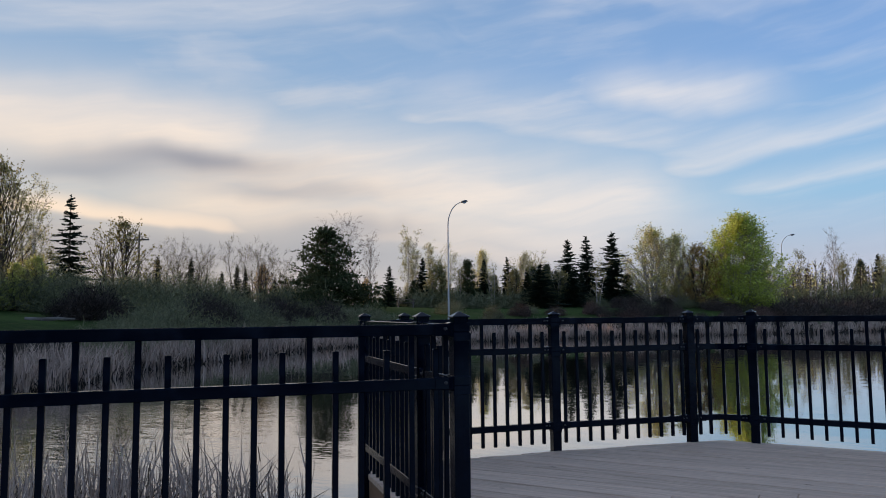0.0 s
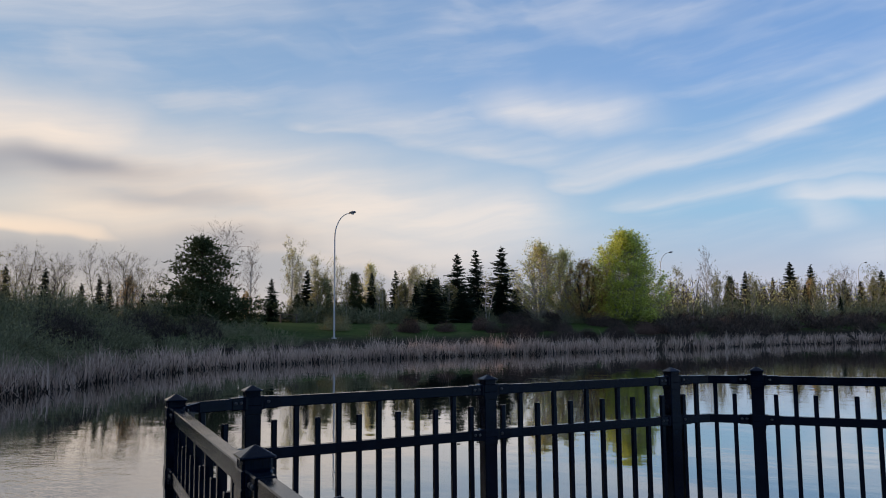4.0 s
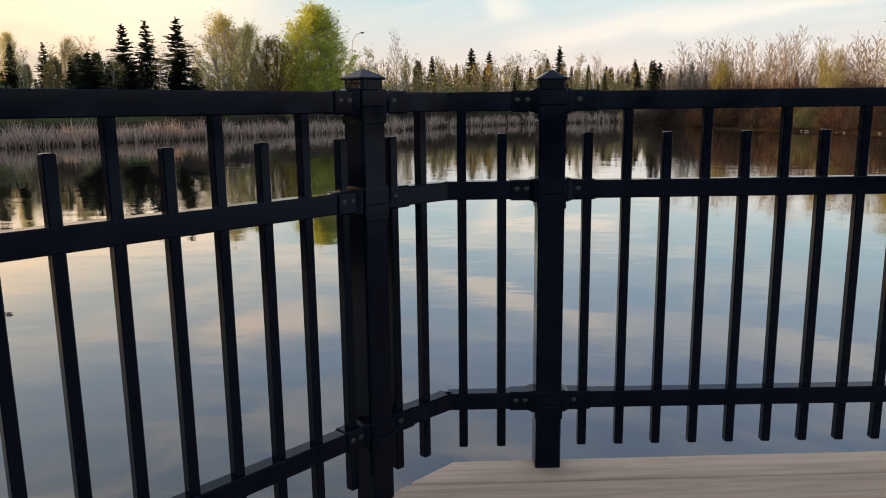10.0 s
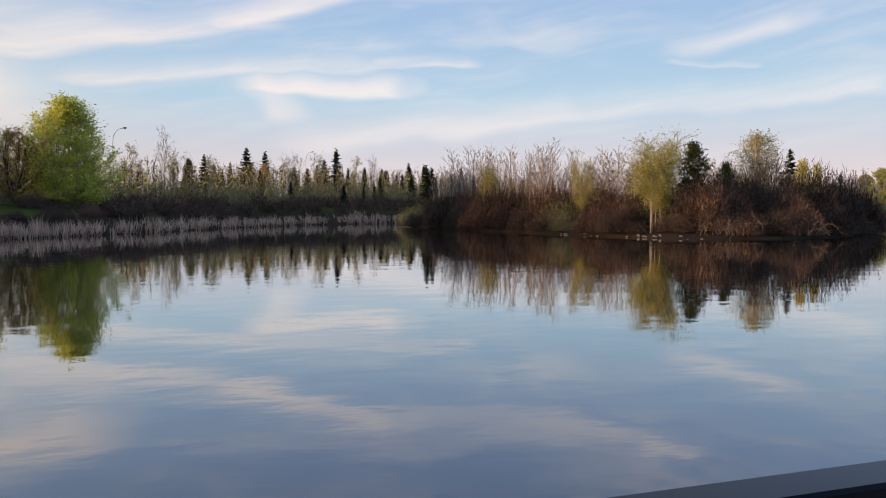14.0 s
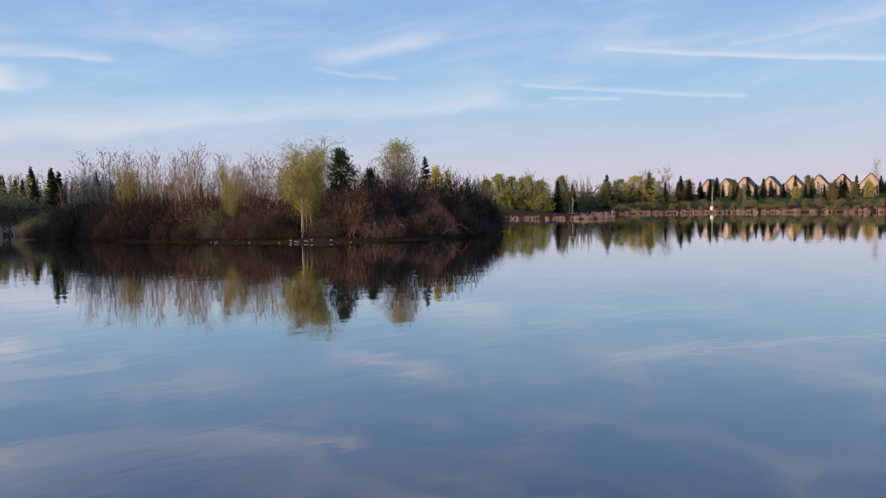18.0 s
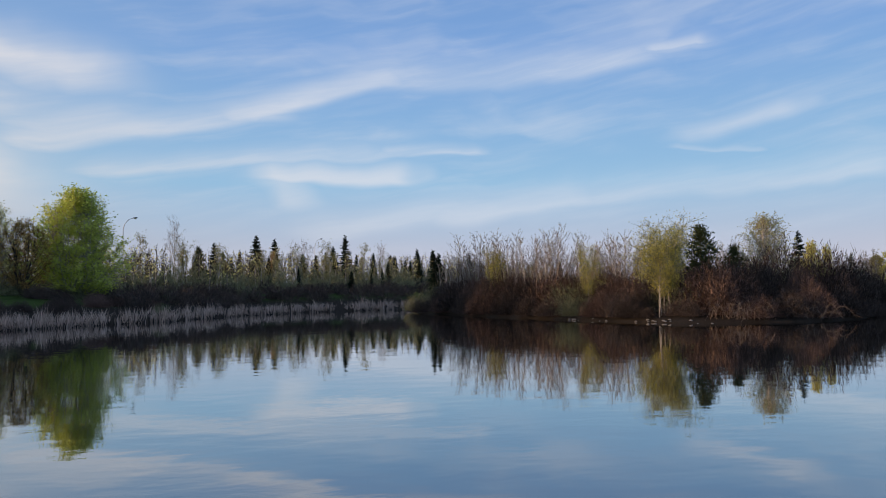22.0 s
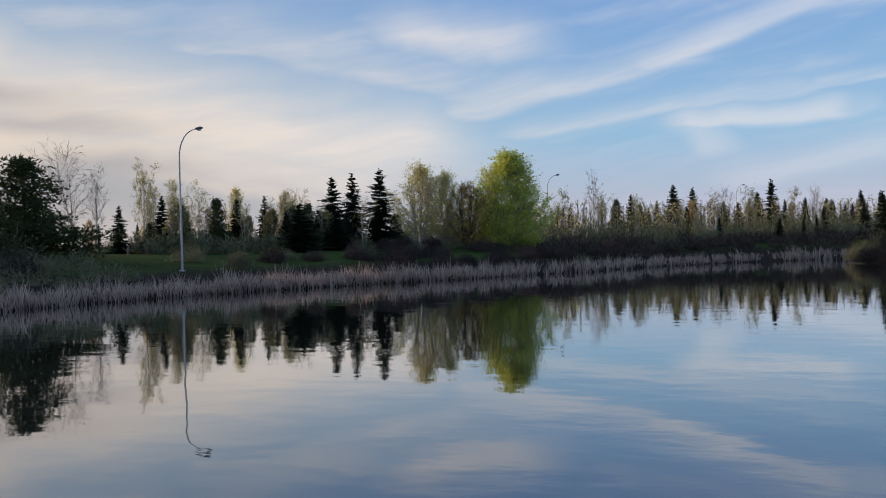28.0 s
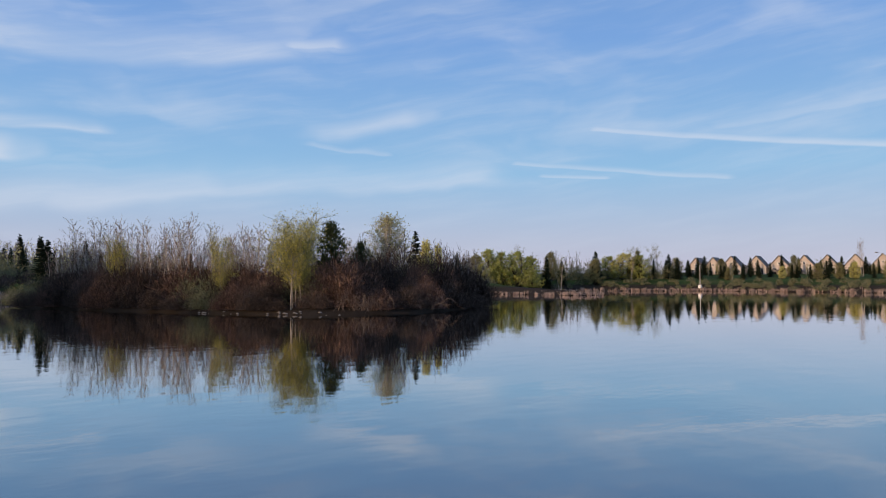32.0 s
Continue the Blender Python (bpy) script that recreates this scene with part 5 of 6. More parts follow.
POPLARS = (
    (0, 24.9, 78.0, 4.7), (1, 25.3, 75.6, 5.4), (2, 26.0, 72.6, 7.0), (0, 26.4, 70.3, 7.0), (1, 27.5, 69.7, 6.6), (2, 27.6, 67.0, 6.8), (0, 28.1, 63.5, 6.6),
    (1, 28.8, 61.9, 7.1), (2, 29.6, 61.5, 6.5), (0, 30.9, 58.3, 5.9), (1, 31.4, 57.1, 5.5), (2, 32.7, 56.4, 6.0), (0, 33.1, 55.6, 5.7), (1, 52.0, 52.0, 4.2),
    (2, 55.3, 54.0, 4.0), (0, 54.7, 52.3, 3.5), (1, 26.6, 77.0, 6.0), (2, 29.5, 68.2, 6.4), (1, 31.3, 61.5, 5.3), (0, 33.2, 58.8, 5.5), (2, 36.6, 56.0, 5.4), (1, 41.6, 55.0, 5.6),
    (0, 25.6, 73.8, 5.2), (2, 27.0, 71.4, 5.6), (1, 28.3, 66.2, 5.2), (2, 30.4, 59.9, 5.0), (1, 32.0, 58.9, 4.9), (2, 33.9, 57.2, 4.9), (0, 35.1, 55.6, 5.0), (1, 38.6, 56.4, 5.0))
for kind, x, y, top in POPLARS:
    plant(ISLE_BARE[kind], x, y, top, wide=island_rng.uniform(1.1, 1.45), group="poplars on the island")
for model, x, y, top, wide in (
        (BIRCH[0], 29.9, 47.7, 5.1, 1.2), (BIRCH[1], 31.4, 48.2, 5.7, 1.25), (BIRCH[0], 33.6, 53.3, 6.2, 1.4), (BIRCH[1], 28.3, 54.3, 4.8, 0.8), (BIRCH[0], 26.2, 67.4, 5.0, 0.8),
        (PINE_TREE, 38.2, 54.1, 6.7, 0.82), (PINE_TREE, 40.4, 52.9, 5.0, 0.72), (THIN_LEAF[0], 44.0, 53.5, 7.1, 1.45), (SPRUCES[0], 46.3, 52.5, 6.0, 0.75),
        (CLUMP[2], 44.4, 49.2, 4.75, 0.55), (CLUMP[2], 46.6, 50.0, 4.5, 0.45), (FAR_SPRUCES[0], 24.9, 82.4, 5.8, 1.0), (FAR_SPRUCES[1], 25.5, 82.3, 5.6, 1.0)):
    plant(model, x, y, top, wide=wide, group="trees on the island")

# the bank below the houses
for model, x, y, top, wide in (
        (CLUMP[0], 114.0, 103.5, 7.7, 1.3), (CLUMP[0], 116.6, 102.3, 7.2, 1.3), (CLUMP[0], 119.0, 100.4, 7.3, 1.3), (CLUMP[1], 112.6, 105.5, 6.6, 1.3), (CLUMP[0], 121.5, 98.9, 6.3, 1.2), (FAR_SPRUCES[0], 124.5, 96.8, 6.4, 1.1), (DUSKY[1], 127.5, 95.6, 5.6, 1.2),
        (CLUMP[0], 151.0, 99.0, 7.0, 1.7), (CLUMP[2], 152.7, 95.8, 7.6, 1.8), (CLUMP[0], 154.2, 93.0, 7.2, 1.7), (DUSKY[0], 156, 91, 6.2, 1.2), (FAR_SPRUCES[0], 158, 91.4, 6.4, 1.0), (FAR_SPRUCES[0], 159, 88.8, 6.3, 1.2), (FAR_SPRUCES[1], 160, 86.5, 6.6, 1.2),
        (FAR_SPRUCES[0], 168, 85.5, 6.8, 1.2), (DUSKY[1], 158, 73, 4.6, 1.0), (FAR_SPRUCES[0], 162, 62, 4.8, 1.3), (FAR_SPRUCES[1], 161, 55, 5.4, 1.2), (DUSKY[0], 160, 50, 5.0, 1.0), (FAR_SPRUCES[0], 160, 42, 6.9, 1.3),
        (FAR_SPRUCES[0], 157, 38, 6.6, 1.4), (BARE[1], 176, 52.6, 9.6, 0.7)):
    plant(model, x, y, top, wide=wide, group="trees below the houses")
brush_belt("undergrowth", "low olive undergrowth on the bank below the houses", [(136, 26), (145, 58), (147.5, 73), (144, 84), (135, 96.5), (117, 99.5), (98, 96), (84, 108)], -9, 200, 0.6, 1.3, 31, TWIG_OLIVE, 260, 0.05)
brush_belt("undergrowth", "olive hedges on the slope below the houses", [(160, 88), (140, 108), (84, 120)], -10, 80, 2.6, 5.0, 32, TWIG_OLIVE, 280, 0.06, LEAF_DUSKY, 60)
scatter(20, CLUMP[1:2] + FAR_SPRUCES + DUSKY, (164, 84), (80, 122), -10, 4.8, 7.0, "trees below the houses", 33, (0.9, 1.4))
scatter(18, CLUMP[1:] + FAR_SPRUCES, (157, 30), (160, 84), -5, 2.4, 3.8, "trees below the houses", 34, (0.9, 1.3))
scatter(16, FAR_SPRUCES + CLUMP[1:2], (196, 108), (214, 58), -3, 3.6, 5.6, "trees before the houses", 37, (1.0, 1.5))
scatter(22, CLUMP[1:2] + FAR_SPRUCES + DUSKY, (172, 96), (190, 48), -8, 2.2, 3.6, "trees before the houses", 38, (1.0, 1.5))
young_wood("young_woods", "young poplar woods below the houses", [(152, 100), (110, 112), (76, 124)], -14, 90, 4.4, 6.6, 35, LEAF_DUSKY, 26, 0.07)
for ob in MODELS:
    for child in ob.children:
        bpy.data.objects.remove(child)
    bpy.data.objects.remove(ob)

# ---------------------------------------------------------------- cattails
def reed_bed(name, label, ring_points, count, depth, low, high, seed, wide=0.022, heads=0.05, tuft=14):
    """Dry cattails along a shoreline: tufts of bent blades of uneven height, some with brown heads."""
    rng = random.Random(seed)
    b, tops, shade_blades = Build(), Build(), Build()
    for k in range(count // tuft):
        s = rng.random()
        x, y, tx, ty = along(ring_points, s)
        far = rng.random() ** 1.15
        wave = math.sin(0.45 * (x - y) + seed) + math.sin(1.9 * x + 1.1 * y)
        u = depth * far - math.copysign(0.30 + 0.22 * wave, depth)
        x, y = x - ty * u, y + tx * u
        tall = rng.uniform(low, high) * (0.90 + 0.11 * math.sin(0.8 * x + 1.3 * y + seed) + 0.10 * math.sin(2.7 * x - 1.9 * y)) * rng.choice((0.75, 0.95, 1.0, 1.0, 1.08, 1.2))
        shove = Vector((rng.gauss(0, 0.10), rng.gauss(0, 0.10), 0))
        spread = rng.uniform(0.10, 0.26)
        for _ in range(int(tuft * rng.uniform(0.6, 1.4))):
            h = tall * rng.uniform(0.55, 1.08)
            a = Vector((x + rng.gauss(0, spread), y + rng.gauss(0, spread), WATER_Z - 0.15))
            lean = Vector((rng.gauss(0, 0.12), rng.gauss(0, 0.12), 1)) + shove
            if rng.random() < 0.09:
                lean = Vector((rng.gauss(0, 0.7), rng.gauss(0, 0.7), 0.9))
            turn = rng.uniform(0, math.pi)
            side = Vector((math.cos(turn), math.sin(turn), 0)) * wide * rng.uniform(0.5, 1.3)
            m = a + lean * (h + 0.15) * 0.62
            e = m + (lean + Vector((rng.gauss(0, 0.30), rng.gauss(0, 0.30), -0.1))) * (h + 0.15) * 0.40
            k0 = len(b.verts)
            b.verts.extend((tuple(a - side), tuple(a + side), tuple(m + side * 0.75), tuple(m - side * 0.75), tuple(e)))
            b.faces.extend(((k0, k0 + 1, k0 + 2, k0 + 3), (k0 + 3, k0 + 2, k0 + 4)))
            # short dark blades added to mimic the shade low in the belt
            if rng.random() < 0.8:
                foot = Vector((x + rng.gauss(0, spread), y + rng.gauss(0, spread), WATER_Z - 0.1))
                sliver(shade_blades, foot, foot + Vector((rng.gauss(0, 0.2), rng.gauss(0, 0.2), h * rng.uniform(0.25, 0.72))), wide * 1.4, rng)
            if rng.random() < heads:
                tops.tube(m, m + lean * 0.15, wide * 0.7, wide * 0.6, 5, True)
    bed = tagged(new(name, b.mesh(name, REED)), label, "reeds", kind="stuff")
    tagged(part("dead_stalk_mass", shade_blades, SHADE_BLADE, bed, "short dark blades standing in for shade low in the cattails"), kind="stuff")
    if tops.verts:
        part("heads", tops, REED_HEAD, bed, "brown cattail heads")
    return bed


reed_bed("cattails", "dry pale cattails in a belt along the sunset bank", list(reversed(POND[2:7])), 6500, -3.0, 0.9, 1.45, 3)
reed_bed("cattails", "dry pale cattails in a belt below the lawn", list(reversed(POND[6:13])), 8500, -2.3, 0.9, 1.5, 4, 0.024)
reed_bed("cattails", "dry pale cattails along the far bank", list(reversed(POND[12:19])), 9500, -3.4, 0.85, 1.45, 5, 0.032)
reed_bed("cattails", "dry pale cattails on a spit of the far bank", list(reversed(POND[18:26])), 6500, -3.0, 0.42, 0.75, 6, 0.05)
reed_bed("cattails", "dry orange cattails below the houses", list(reversed(POND[25:32])), 7000, -3.0, 0.5, 0.95, 7, 0.06)
# loose clumps standing in the water beside the deck
for k, (x0, y0, x1, y1, count) in enumerate(((-9.5, -0.3, -5.4, 1.6, 950), (-6.4, 0.6, -3.6, 2.9, 900), (-5.0, -1.6, -2.6, 0.8, 520))):
    reed_bed("cattails", "loose dry cattails standing in shallow water beside the deck", [(x0, y0), (x1, y1)], count, 1.7, 0.35, 0.95, 40 + k, 0.0085, 0.02, 9)

# ---------------------------------------------------------------- street lamps and posts
def street_lamp(x, y, top, heading, reach=1.15, label="tall galvanised street lamp with a curved arm"):
    z = ground_at(x, y)
    h = top - z
    lamp = thing("street_lamp", pose(x, y, z, 0, 0, heading), label, "street lamp", "street lamps")
    base = Build()
    base.box(-0.16, 0.16, -0.16, 0.16, -0.3, 0.06, 0.02)
    part("base", base, STEEL, lamp)
    pole = Build()
    points, radii = [(0, 0, 0)], [0.075]
    bend = h * 0.80
    points.append((0, 0, bend * 0.5)), radii.append(0.060)
    for k in range(9):
        a = math.pi / 2 * k / 8
        points.append((reach * (1 - math.cos(a)) , 0, bend + (h - bend - 0.05) * math.sin(a)))
        radii.append(0.050 - 0.0025 * k)
    pole.path(points, radii, 10)
    part("pole", pole, STEEL, lamp)
    head = Build()
    loops = []
    for s, w, t in ((0.0, 0.05, 0.05), (0.10, 0.10, 0.09), (0.30, 0.14, 0.12), (0.46, 0.12, 0.10), (0.56, 0.05, 0.04)):
        loops.append([(reach - 0.05 + s, w * math.cos(math.tau * i / 10), h - 0.03 + 0.10 * s + t * math.sin(math.tau * i / 10) * (1.0 if math.sin(math.tau * i / 10) > 0 else 0.7)) for i in range(10)])
    head.loft(loops)
    part("head", head, LAMP_GREY, lamp, "grey cobra-head lantern", True)
    glass = Build()
    glass.loft([[(reach + 0.25 + r * 0.15 * math.cos(math.tau * i / 10), r * 0.10 * math.sin(math.tau * i / 10), h - 0.08 - d) for i in range(10)] for r, d in ((1.0, 0.0), (0.8, 0.05), (0.3, 0.07))])
    part("lens", glass, WHITE, lamp, "", True)
    return lamp


street_lamp(-27.0, 47.75, 9.80, 8.0)
street_lamp(-8.6, 104.6, 11.0, 5.0)
street_lamp(23.2, 162.6, 12.7, 0.0)
street_lamp(171.0, 47.0, 6.9, 140.0, 1.8)
street_lamp(204.0, 73.0, 6.2, 140.0, 1.8)


def utility_pole(x, y, top, arm, label):
    z = ground_at(x, y)
    pole = thing("utility_pole", pose(x, y, z, 0, 0, 20), label, "utility pole")
    b = Build()
    b.tube((0, 0, -0.3), (0, 0, top - z), 0.10, 0.07, 9, True)
    part("pole", b, OLD_WOOD, pole)
    if arm:
        b = Build()
        b.box(-0.9, 0.9, -0.06, 0.06, top - z - 0.75, top - z - 0.62, 0.01)
        part("crossarm", b, OLD_WOOD, pole)
        for px in (-0.8, -0.3, 0.3, 0.8):
            b = Build()
            b.tube((px, 0, top - z - 0.62), (px, 0, top - z - 0.48), 0.04, 0.03, 6, True)
            part("insulator", b, LAMP_GREY, pole)
    return pole


utility_pole(-52.0, 39.0, 8.3, True, "distant wooden utility pole with a crossarm")
utility_pole(141.5, 108.8, 8.0, False, "thin dark pole on the far bank")


def white_marker(x, y):
    z = max(ground_at(x, y), WATER_Z)
    post = thing("marker_post", pose(x, y, z), "white pole with a white box at its foot by the shore", "post")
    b = Build()
    b.tube((0, 0, -0.3), (0, 0, 5.0), 0.06, 0.045, 8, True)
    part("pole", b, WHITE, post)
    b = Build()
    b.box(-0.32, 0.32, -0.3, 0.3, 0.3, 1.0, 0.04)
    part("box", b, WHITE, post)
    return post


white_marker(146.5, 74.6)

# ---------------------------------------------------------------- park furniture


def park_sign(x, y):
    z = ground_at(x, y)
    sign = thing("park_sign", pose(x, y, z, 0, 0, 35), "dark rectangular park sign on a post", "sign")
    b = Build()
    b.tube((0, 0, -0.2), (0, 0, 2.2), 0.04, 0.04, 8, True)
    part("post", b, STEEL, sign)
    b = Build()
    b.box(-0.17, 0.17, -0.09, -0.05, 1.75, 2.2, 0.01)
    part("panel", b, SIGN_DARK, sign)
    return sign


park_sign(-40.2, 53.9)


def picnic_table(x, y, turn):
    z = ground_at(x, y)
    table = thing("picnic_table", pose(x, y, z, 0, 0, turn), "weathered wooden picnic table on the lawn", "picnic table")
    for k in range(5):
        b = Build()
        b.box(-0.95, 0.95, -0.37 + 0.15 * k, -0.37 + 0.15 * k + 0.14, 0.70, 0.74, 0.006)
        part("top_board", b, OLD_WOOD, table)
    for side in (-1, 1):
        for k in range(2):
            b = Build()
            y0 = side * 0.72 - 0.14 + 0.145 * k
            b.box(-0.95, 0.95, y0, y0 + 0.135, 0.41, 0.45, 0.006)
            part("seat_board", b, OLD_WOOD, table)
        for px in (-0.7, 0.7):
            b = Build()
            b.tube((px, side * 0.75, -0.05), (px, side * 0.22, 0.71), 0.05, 0.05, 4, True)
            part("leg", b, OLD_WOOD, table)
    for px in (-0.62, 0.62):
        b = Build()
        b.box(px - 0.02, px + 0.02, -0.85, 0.85, 0.32, 0.41, 0.004)
        part("crossbar", b, OLD_WOOD, table)
    return table


picnic_table(-36.6, 56.6, 30)


def log(x, y, turn, length):
    z = max(ground_at(x, y), WATER_Z)
    ob = thing("log", pose(x, y, z, 0, 0, turn), "pale driftwood log lying on the bank", "log")
    b = Build()
    pts = [(length * (k / 6 - 0.5), 0.03 * math.sin(k * 2.1), 0.09 + 0.02 * math.cos(k * 1.7)) for k in range(7)]
    b.path(pts, [0.10, 0.11, 0.10, 0.095, 0.085, 0.075, 0.05], 9)
    part("stem", b, OLD_WOOD, ob)
    b = Build()
    b.tube((length * 0.1, 0, 0.1), (length * 0.22, 0.3, 0.34), 0.035, 0.012, 6, True)
    part("stub", b, OLD_WOOD, ob)
    return ob


log(-33.5, 19.5, 60, 2.2)


def shore_rocks(x0, y0, x1, y1, count, seed):
    rng = random.Random(seed)
    for _ in range(count):
        t = rng.random()
        x, y = x0 + (x1 - x0) * t + rng.gauss(0, 0.25), y0 + (y1 - y0) * t + rng.gauss(0, 0.25)
        r = rng.uniform(0.06, 0.13)
        b = Build()
        loops = []
        for f in (0.0, 0.35, 0.7, 0.95):
            w = r * math.sqrt(max(0.05, 1 - f * f))
            loops.append([(w * math.cos(math.tau * i / 8) * rng.uniform(0.85, 1.15), w * math.sin(math.tau * i / 8) * rng.uniform(0.85, 1.15), f * r * 0.8) for i in range(8)])
        b.loft(loops)
        ob = new("rock", b.mesh("rock", STONE))
        ob.matrix_world = pose(x, y, max(ground_at(x, y), WATER_Z) - 0.03)
        tagged(ob, "grey rounded rock at the island's edge", "rock", "rocks on the island's shore")


STONE = speckled("grey_stone", (0.10, 0.095, 0.09), (0.26, 0.245, 0.23), 5.0, 40.0, 0.85, 0.01)
shore_rocks(28.2, 47.8, 31.0, 43.4, 12, 8)
shore_rocks(25.6, 55.8, 27.6, 49.6, 8, 9)


def arched_limbs(x, y, count, reach, seed):
    """Pale dead willow limbs that arch out of a thicket down to the water."""
    rng = random.Random(seed)
    z = max(ground_at(x, y), WATER_Z)
    ob = thing("willow_limbs", pose(x, y, z), "pale dead willow limbs arching down to the water", "branches", "dead limbs on the island")
    limbs = Build()
    for _ in range(count):
        turn = rng.gauss(-2.2, 0.9)
        out = Vector((math.cos(turn), math.sin(turn), 0))
        tall, far = rng.uniform(0.3, 1.0) * reach * 0.75, rng.uniform(0.25, 1.0) * reach
        start = Vector((rng.gauss(0, 0.6), rng.gauss(0.3, 0.5), 0.0))
        pts = [start + out * (far * t) + Vector((rng.gauss(0, 0.03), rng.gauss(0, 0.03), tall * 4 * t * (1 - t) * (1.15 - 0.3 * t))) for t in (0.0, 0.12, 0.27, 0.44, 0.6, 0.76, 0.9, 1.0)]
        limbs.path(pts, [0.020, 0.019, 0.017, 0.015, 0.012, 0.010, 0.007, 0.004], 4)
        for _ in range(5):
            k = rng.randrange(2, 7)
            ribbon(limbs, pts[k], pts[k] + bent(rng, out + Vector((0, 0, 0.2)), 0.7) * rng.uniform(0.25, 0.7), 0.011)
    tagged(part("limb_mass", limbs, PALE_LIMB, ob), kind="stuff")
    return ob


PALE_LIMB = speckled("pale_dead_limbs", (0.095, 0.070, 0.055), (0.26, 0.195, 0.152), 3.0, 25.0, 0.85)
for k, (x, y, count, reach) in enumerate(((32.8, 44.3, 16, 1.9), (34.2, 43.7, 16, 1.7), (38.4, 43.1, 20, 1.6), (50.8, 49.4, 7, 1.2))):
    arched_limbs(x, y, count, reach, 160 + k)

# ---------------------------------------------------------------- houses on the rise


def make_house(wide, eaves, ridge, deep, name="house"):
    """A gabled house: its gable and windows look down to the pond along -x, a lower wing joins one side."""
    house = thing(name, pose(0, 0, 0), "cream two-storey house with a grey gabled roof", "house", "houses on the rise")
    w = wide / 2
    wall = Build()
    wall.loft([[(0, -w, -1.2), (0, w, -1.2), (0, w, eaves), (0, 0, ridge - 0.25), (0, -w, eaves)], [(deep, -w, -1.2), (deep, w, -1.2), (deep, w, eaves), (deep, 0, ridge - 0.25), (deep, -w, eaves)]])
    part("wall", wall, CREAM, house)

    def slopes(y_mid, half, low, high, x0, x1):
        fall = (high - low) / half
        for side in (-1, 1):
            roof = Build()
            y1, z1 = y_mid + side * (half + 0.4), low - 0.4 * fall
            ring = [(y_mid, high), (y1, z1), (y1, z1 - 0.2), (y_mid, high - 0.2)]
            if side > 0:
                ring.reverse()
            roof.loft([[(x0, y, z) for y, z in ring], [(x1, y, z) for y, z in ring]])
            part("roof", roof, ROOF_GREY, house)

    slopes(0.0, w, eaves, ridge, -0.45, deep + 0.3)
    wing = Build()
    wing.box(2.6, deep - 0.5, -w - 1.7, -w + 0.05, -1.2, eaves - 0.6, 0.02)
    part("wing_wall", wing, CREAM, house)
    hood = Build()
    hood.loft([[(2.2, -w - 2.0, eaves - 0.75), (2.2, -w + 0.1, eaves + 0.55), (2.2, -w + 0.1, eaves + 0.35), (2.2, -w - 2.0, eaves - 0.95)],
               [(deep - 0.2, -w - 2.0, eaves - 0.75), (deep - 0.2, -w + 0.1, eaves + 0.55), (deep - 0.2, -w + 0.1, eaves + 0.35), (deep - 0.2, -w - 2.0, eaves - 0.95)]])
    part("wing_roof", hood, ROOF_GREY, house)
    porch = Build()
    porch.loft([[(-1.6, -0.2, eaves * 0.42), (-1.6, w, eaves * 0.42), (-1.6, w / 2, eaves * 0.42 + 0.9)], [(0.02, -0.2, eaves * 0.42), (0.02, w, eaves * 0.42), (0.02, w / 2, eaves * 0.42 + 0.9)]])
    part("porch_roof", porch, ROOF_GREY, house)
    for y in (-0.05, w - 0.15):
        b = Build()
        b.box(-1.5, -1.36, y - 0.07, y + 0.07, -1.2, eaves * 0.42, 0.01)
        part("porch_post", b, WHITE, house)
    for y0, z0, dy, dz in ((-w + 0.6, 0.5, 1.5, 1.3), (w - 2.1, 0.1, 1.6, 1.75), (-w + 0.7, eaves - 1.75, 1.3, 1.25), (w - 2.1, eaves - 1.75, 1.3, 1.25), (-0.35, eaves + 0.35, 0.7, 0.7)):
        frame_ = Build()
        frame_.box(-0.07, 0.02, y0, y0 + dy, z0, z0 + dz, 0.01)
        window = part("window", frame_, WHITE, house)
        for a0, a1 in ((y0 + 0.1, y0 + dy / 2 - 0.04), (y0 + dy / 2 + 0.04, y0 + dy - 0.1)):
            pane = Build()
            pane.box(-0.085, -0.06, a0, a1, z0 + 0.1, z0 + dz - 0.1)
            part("pane", pane, DARK_GLASS, window)
    fence = Build()
    fence.box(-5.0, -4.9, -w - 0.6, w + 0.6, -1.4, 0.35, 0.01)
    part("yard_wall", fence, CREAM, house)
    return house


HOUSE = make_house(5.2, 2.9, 5.9, 7.0)
for x, y, top in ((207.6, 105.4, 8.05), (209.3, 101.0, 8.1), (211.7, 96.7, 8.4), (214.3, 90.6, 8.4), (216.1, 85.0, 8.35), (218.6, 79.1, 8.4), (220.1, 73.6, 8.4), (222.1, 67.2, 8.45), (223.7, 61.0, 8.5)):
    copy_thing(HOUSE, pose(x, y, top - 5.9, 0, 0, 12))
for ob in (*HOUSE.children_recursive, HOUSE):
    bpy.data.objects.remove(ob)

# ---------------------------------------------------------------- deck of boards
LEFT_EDGE = [(-7.0, -4.4), (-3.1, -3.37), (0.239, -0.165), (1.70, -1.77), (1.885, -1.955), (2.22, -1.765), (3.26, -0.885), (4.212, 0.035), (4.41, 0.23)]


def left_edge(y):
    return float(np.interp(y, [p[0] for p in LEFT_EDGE], [p[1] for p in LEFT_EDGE]))


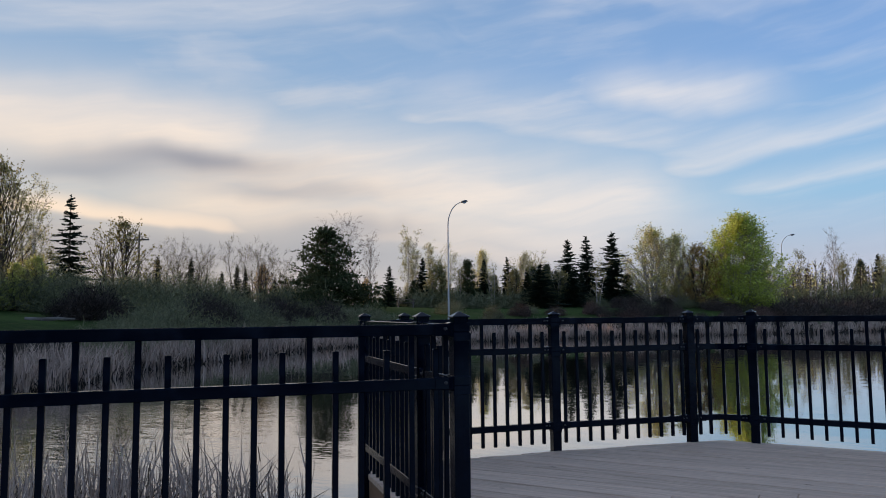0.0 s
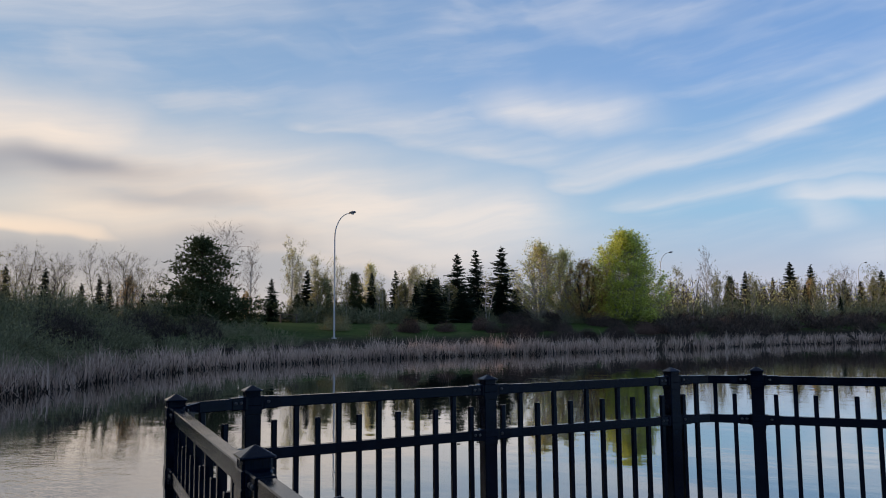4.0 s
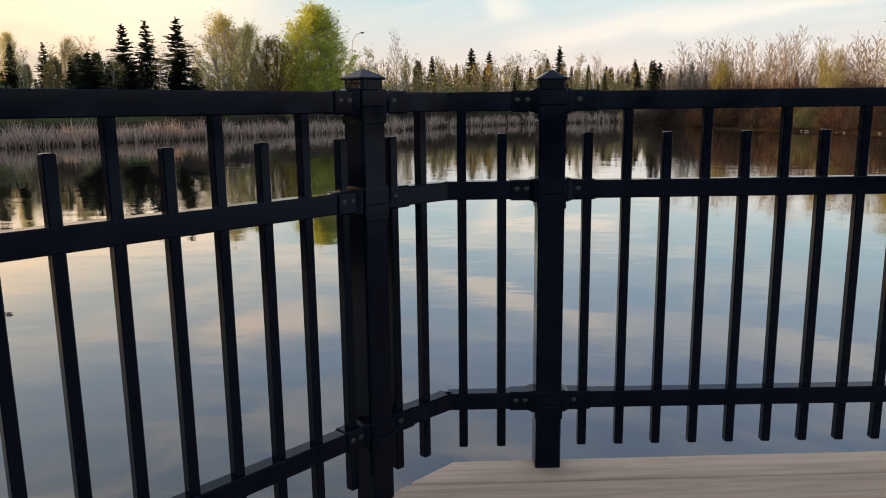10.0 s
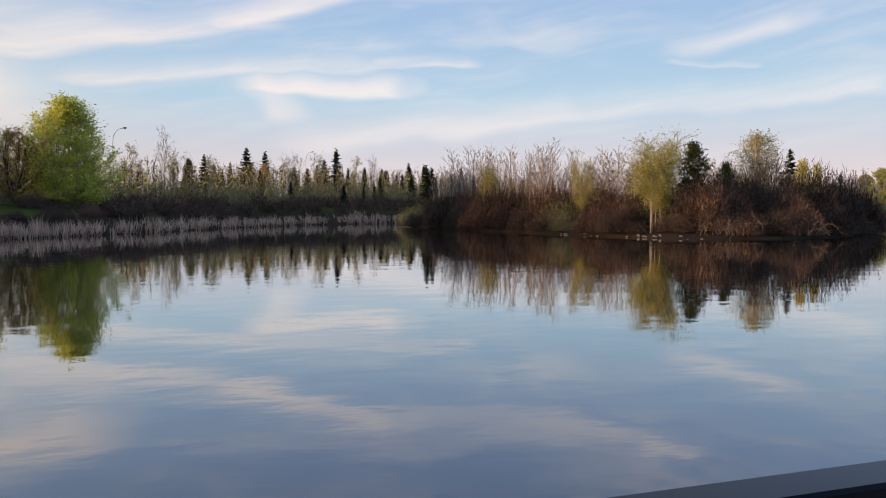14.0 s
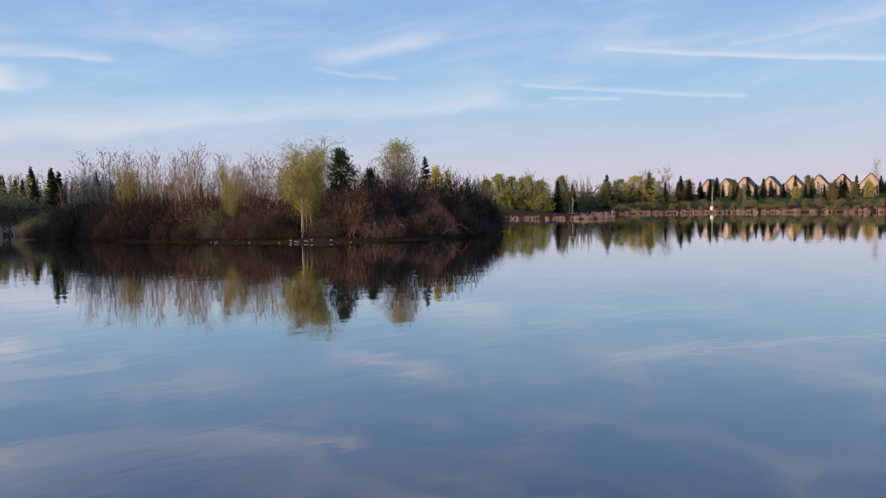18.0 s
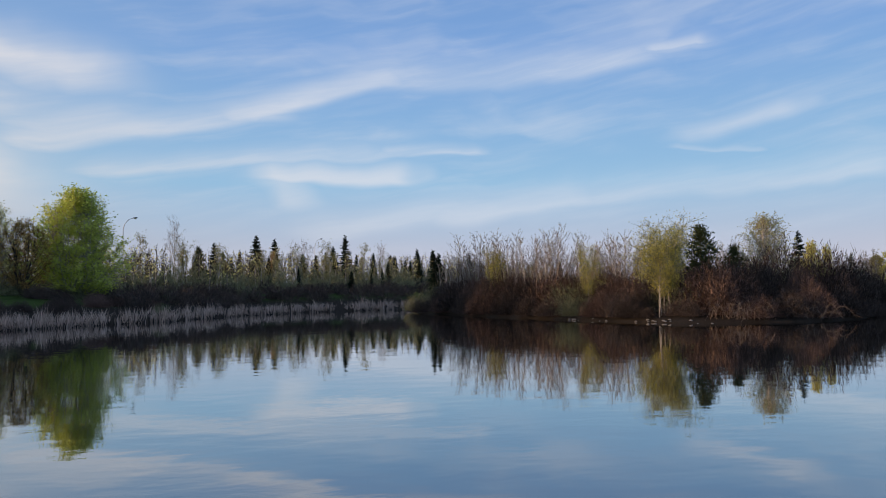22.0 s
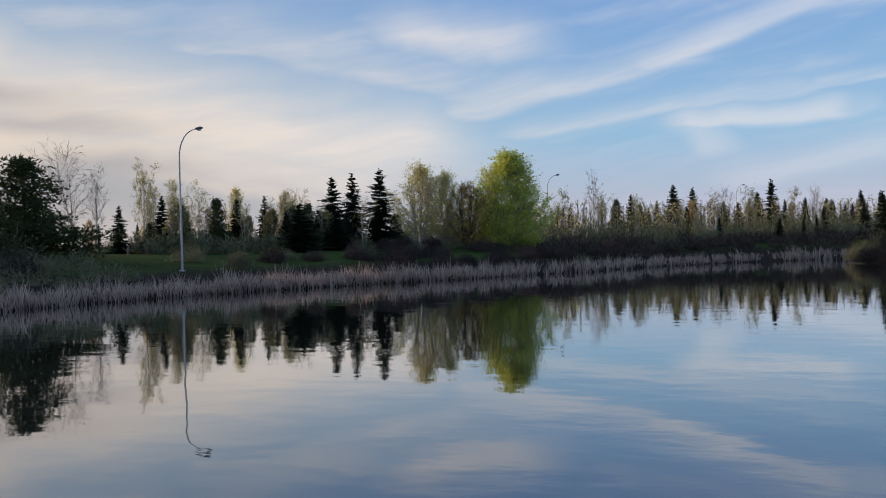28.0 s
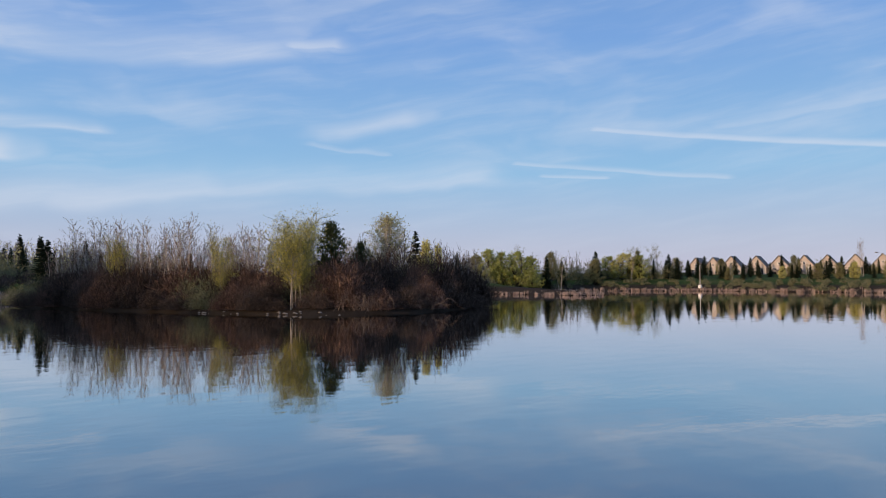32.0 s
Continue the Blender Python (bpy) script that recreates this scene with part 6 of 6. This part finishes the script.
def deck_board(outline, thick=0.036):
    """A board from its outline seen from above, with eased top edges; object space starts at its first corner."""
    b = Build()
    cx, cy = sum(p[0] for p in outline) / len(outline), sum(p[1] for p in outline) / len(outline)

    def ring(inset, z):
        out = []
        for x, y in outline:
            d = math.hypot(x - cx, y - cy)
            out.append((x - cx - math.copysign(min(inset, d), x - cx), y - cy - math.copysign(inset, y - cy), z))
        return out
    b.loft([ring(0, -thick), ring(0, -0.006), ring(0.002, -0.002), ring(0.006, 0.0)])
    return b.mesh("board", DECK_WOOD), cx, cy


def make_deck():
    deck = thing("floor", pose(0, 0, 0), "weathered grey-brown wooden deck of long boards", "deck", kind="structure")
    rng = random.Random(5)
    wide, gap = 0.132, 0.013
    y1 = 4.41
    while y1 > -6.6:
        y0 = y1 - wide
        x = None
        cuts = []
        reach = 5.6
        start = min(left_edge(y0), left_edge(y1))
        cut = start + rng.uniform(1.6, 4.6)
        while cut < reach - 0.6:
            cuts.append(cut)
            cut += rng.choice((2.44, 3.05, 3.66))
        ends = [None] + cuts + [reach]
        for k in range(len(ends) - 1):
            right = ends[k + 1] - (0.002 if k + 2 < len(ends) else 0)
            if k == 0:
                breaks = [(left_edge(p[0]), p[0]) for p in LEFT_EDGE if y0 + 0.01 < p[0] < y1 - 0.01]
                breaks.sort(key=lambda p: -p[1])
                outline = [(left_edge(y0), y0), (right, y0), (right, y1), (left_edge(y1), y1)] + breaks
            else:
                left = ends[k] + 0.002
                outline = [(left, y0), (right, y0), (right, y1), (left, y1)]
            data, cx, cy = deck_board(outline)
            part("board", data, DECK_WOOD, deck, at=pose(cx, cy, rng.uniform(-0.003, 0.003), 0, rng.uniform(-0.03, 0.03), 0))
        y1 = y0 - gap
    # rim boards round the outside, under the boards' ends
    chain = [(0.25, 4.388), (0.06, 4.20), (-0.86, 3.25), (-1.74, 2.21), (-1.92, 1.885), (-1.735, 1.70), (-0.13, 0.245), (-3.3, -3.08)]
    rims = list(zip(chain, chain[1:])) + [((5.58, 4.388), (0.25, 4.388))]
    for (ax, ay), (bx, by) in rims:
        length = math.hypot(bx - ax, by - ay)
        b = Build()
        b.box(0.0, length, -0.019, 0.019, -0.275, -0.037, 0.003)
        part("rim_board", b, RIM_WOOD, deck, "reddish-brown rim board", at=pose(ax, ay, 0, 0, 0, math.degrees(math.atan2(by - ay, bx - ax))))
    for x, y in ((0.4, 4.1), (2.4, 4.1), (4.6, 4.1), (-1.4, 2.0), (-0.6, 3.0), (0.4, 0.4), (3.0, 0.6), (-1.9, -2.4), (2.4, -3.0)):
        b = Build()
        b.tube((0, 0, -2.4), (0, 0, -0.27), 0.10, 0.10, 12, True)
        part("pile", b, RIM_WOOD, deck, "round timber pile", at=pose(x, y, 0))
    return deck


make_deck()
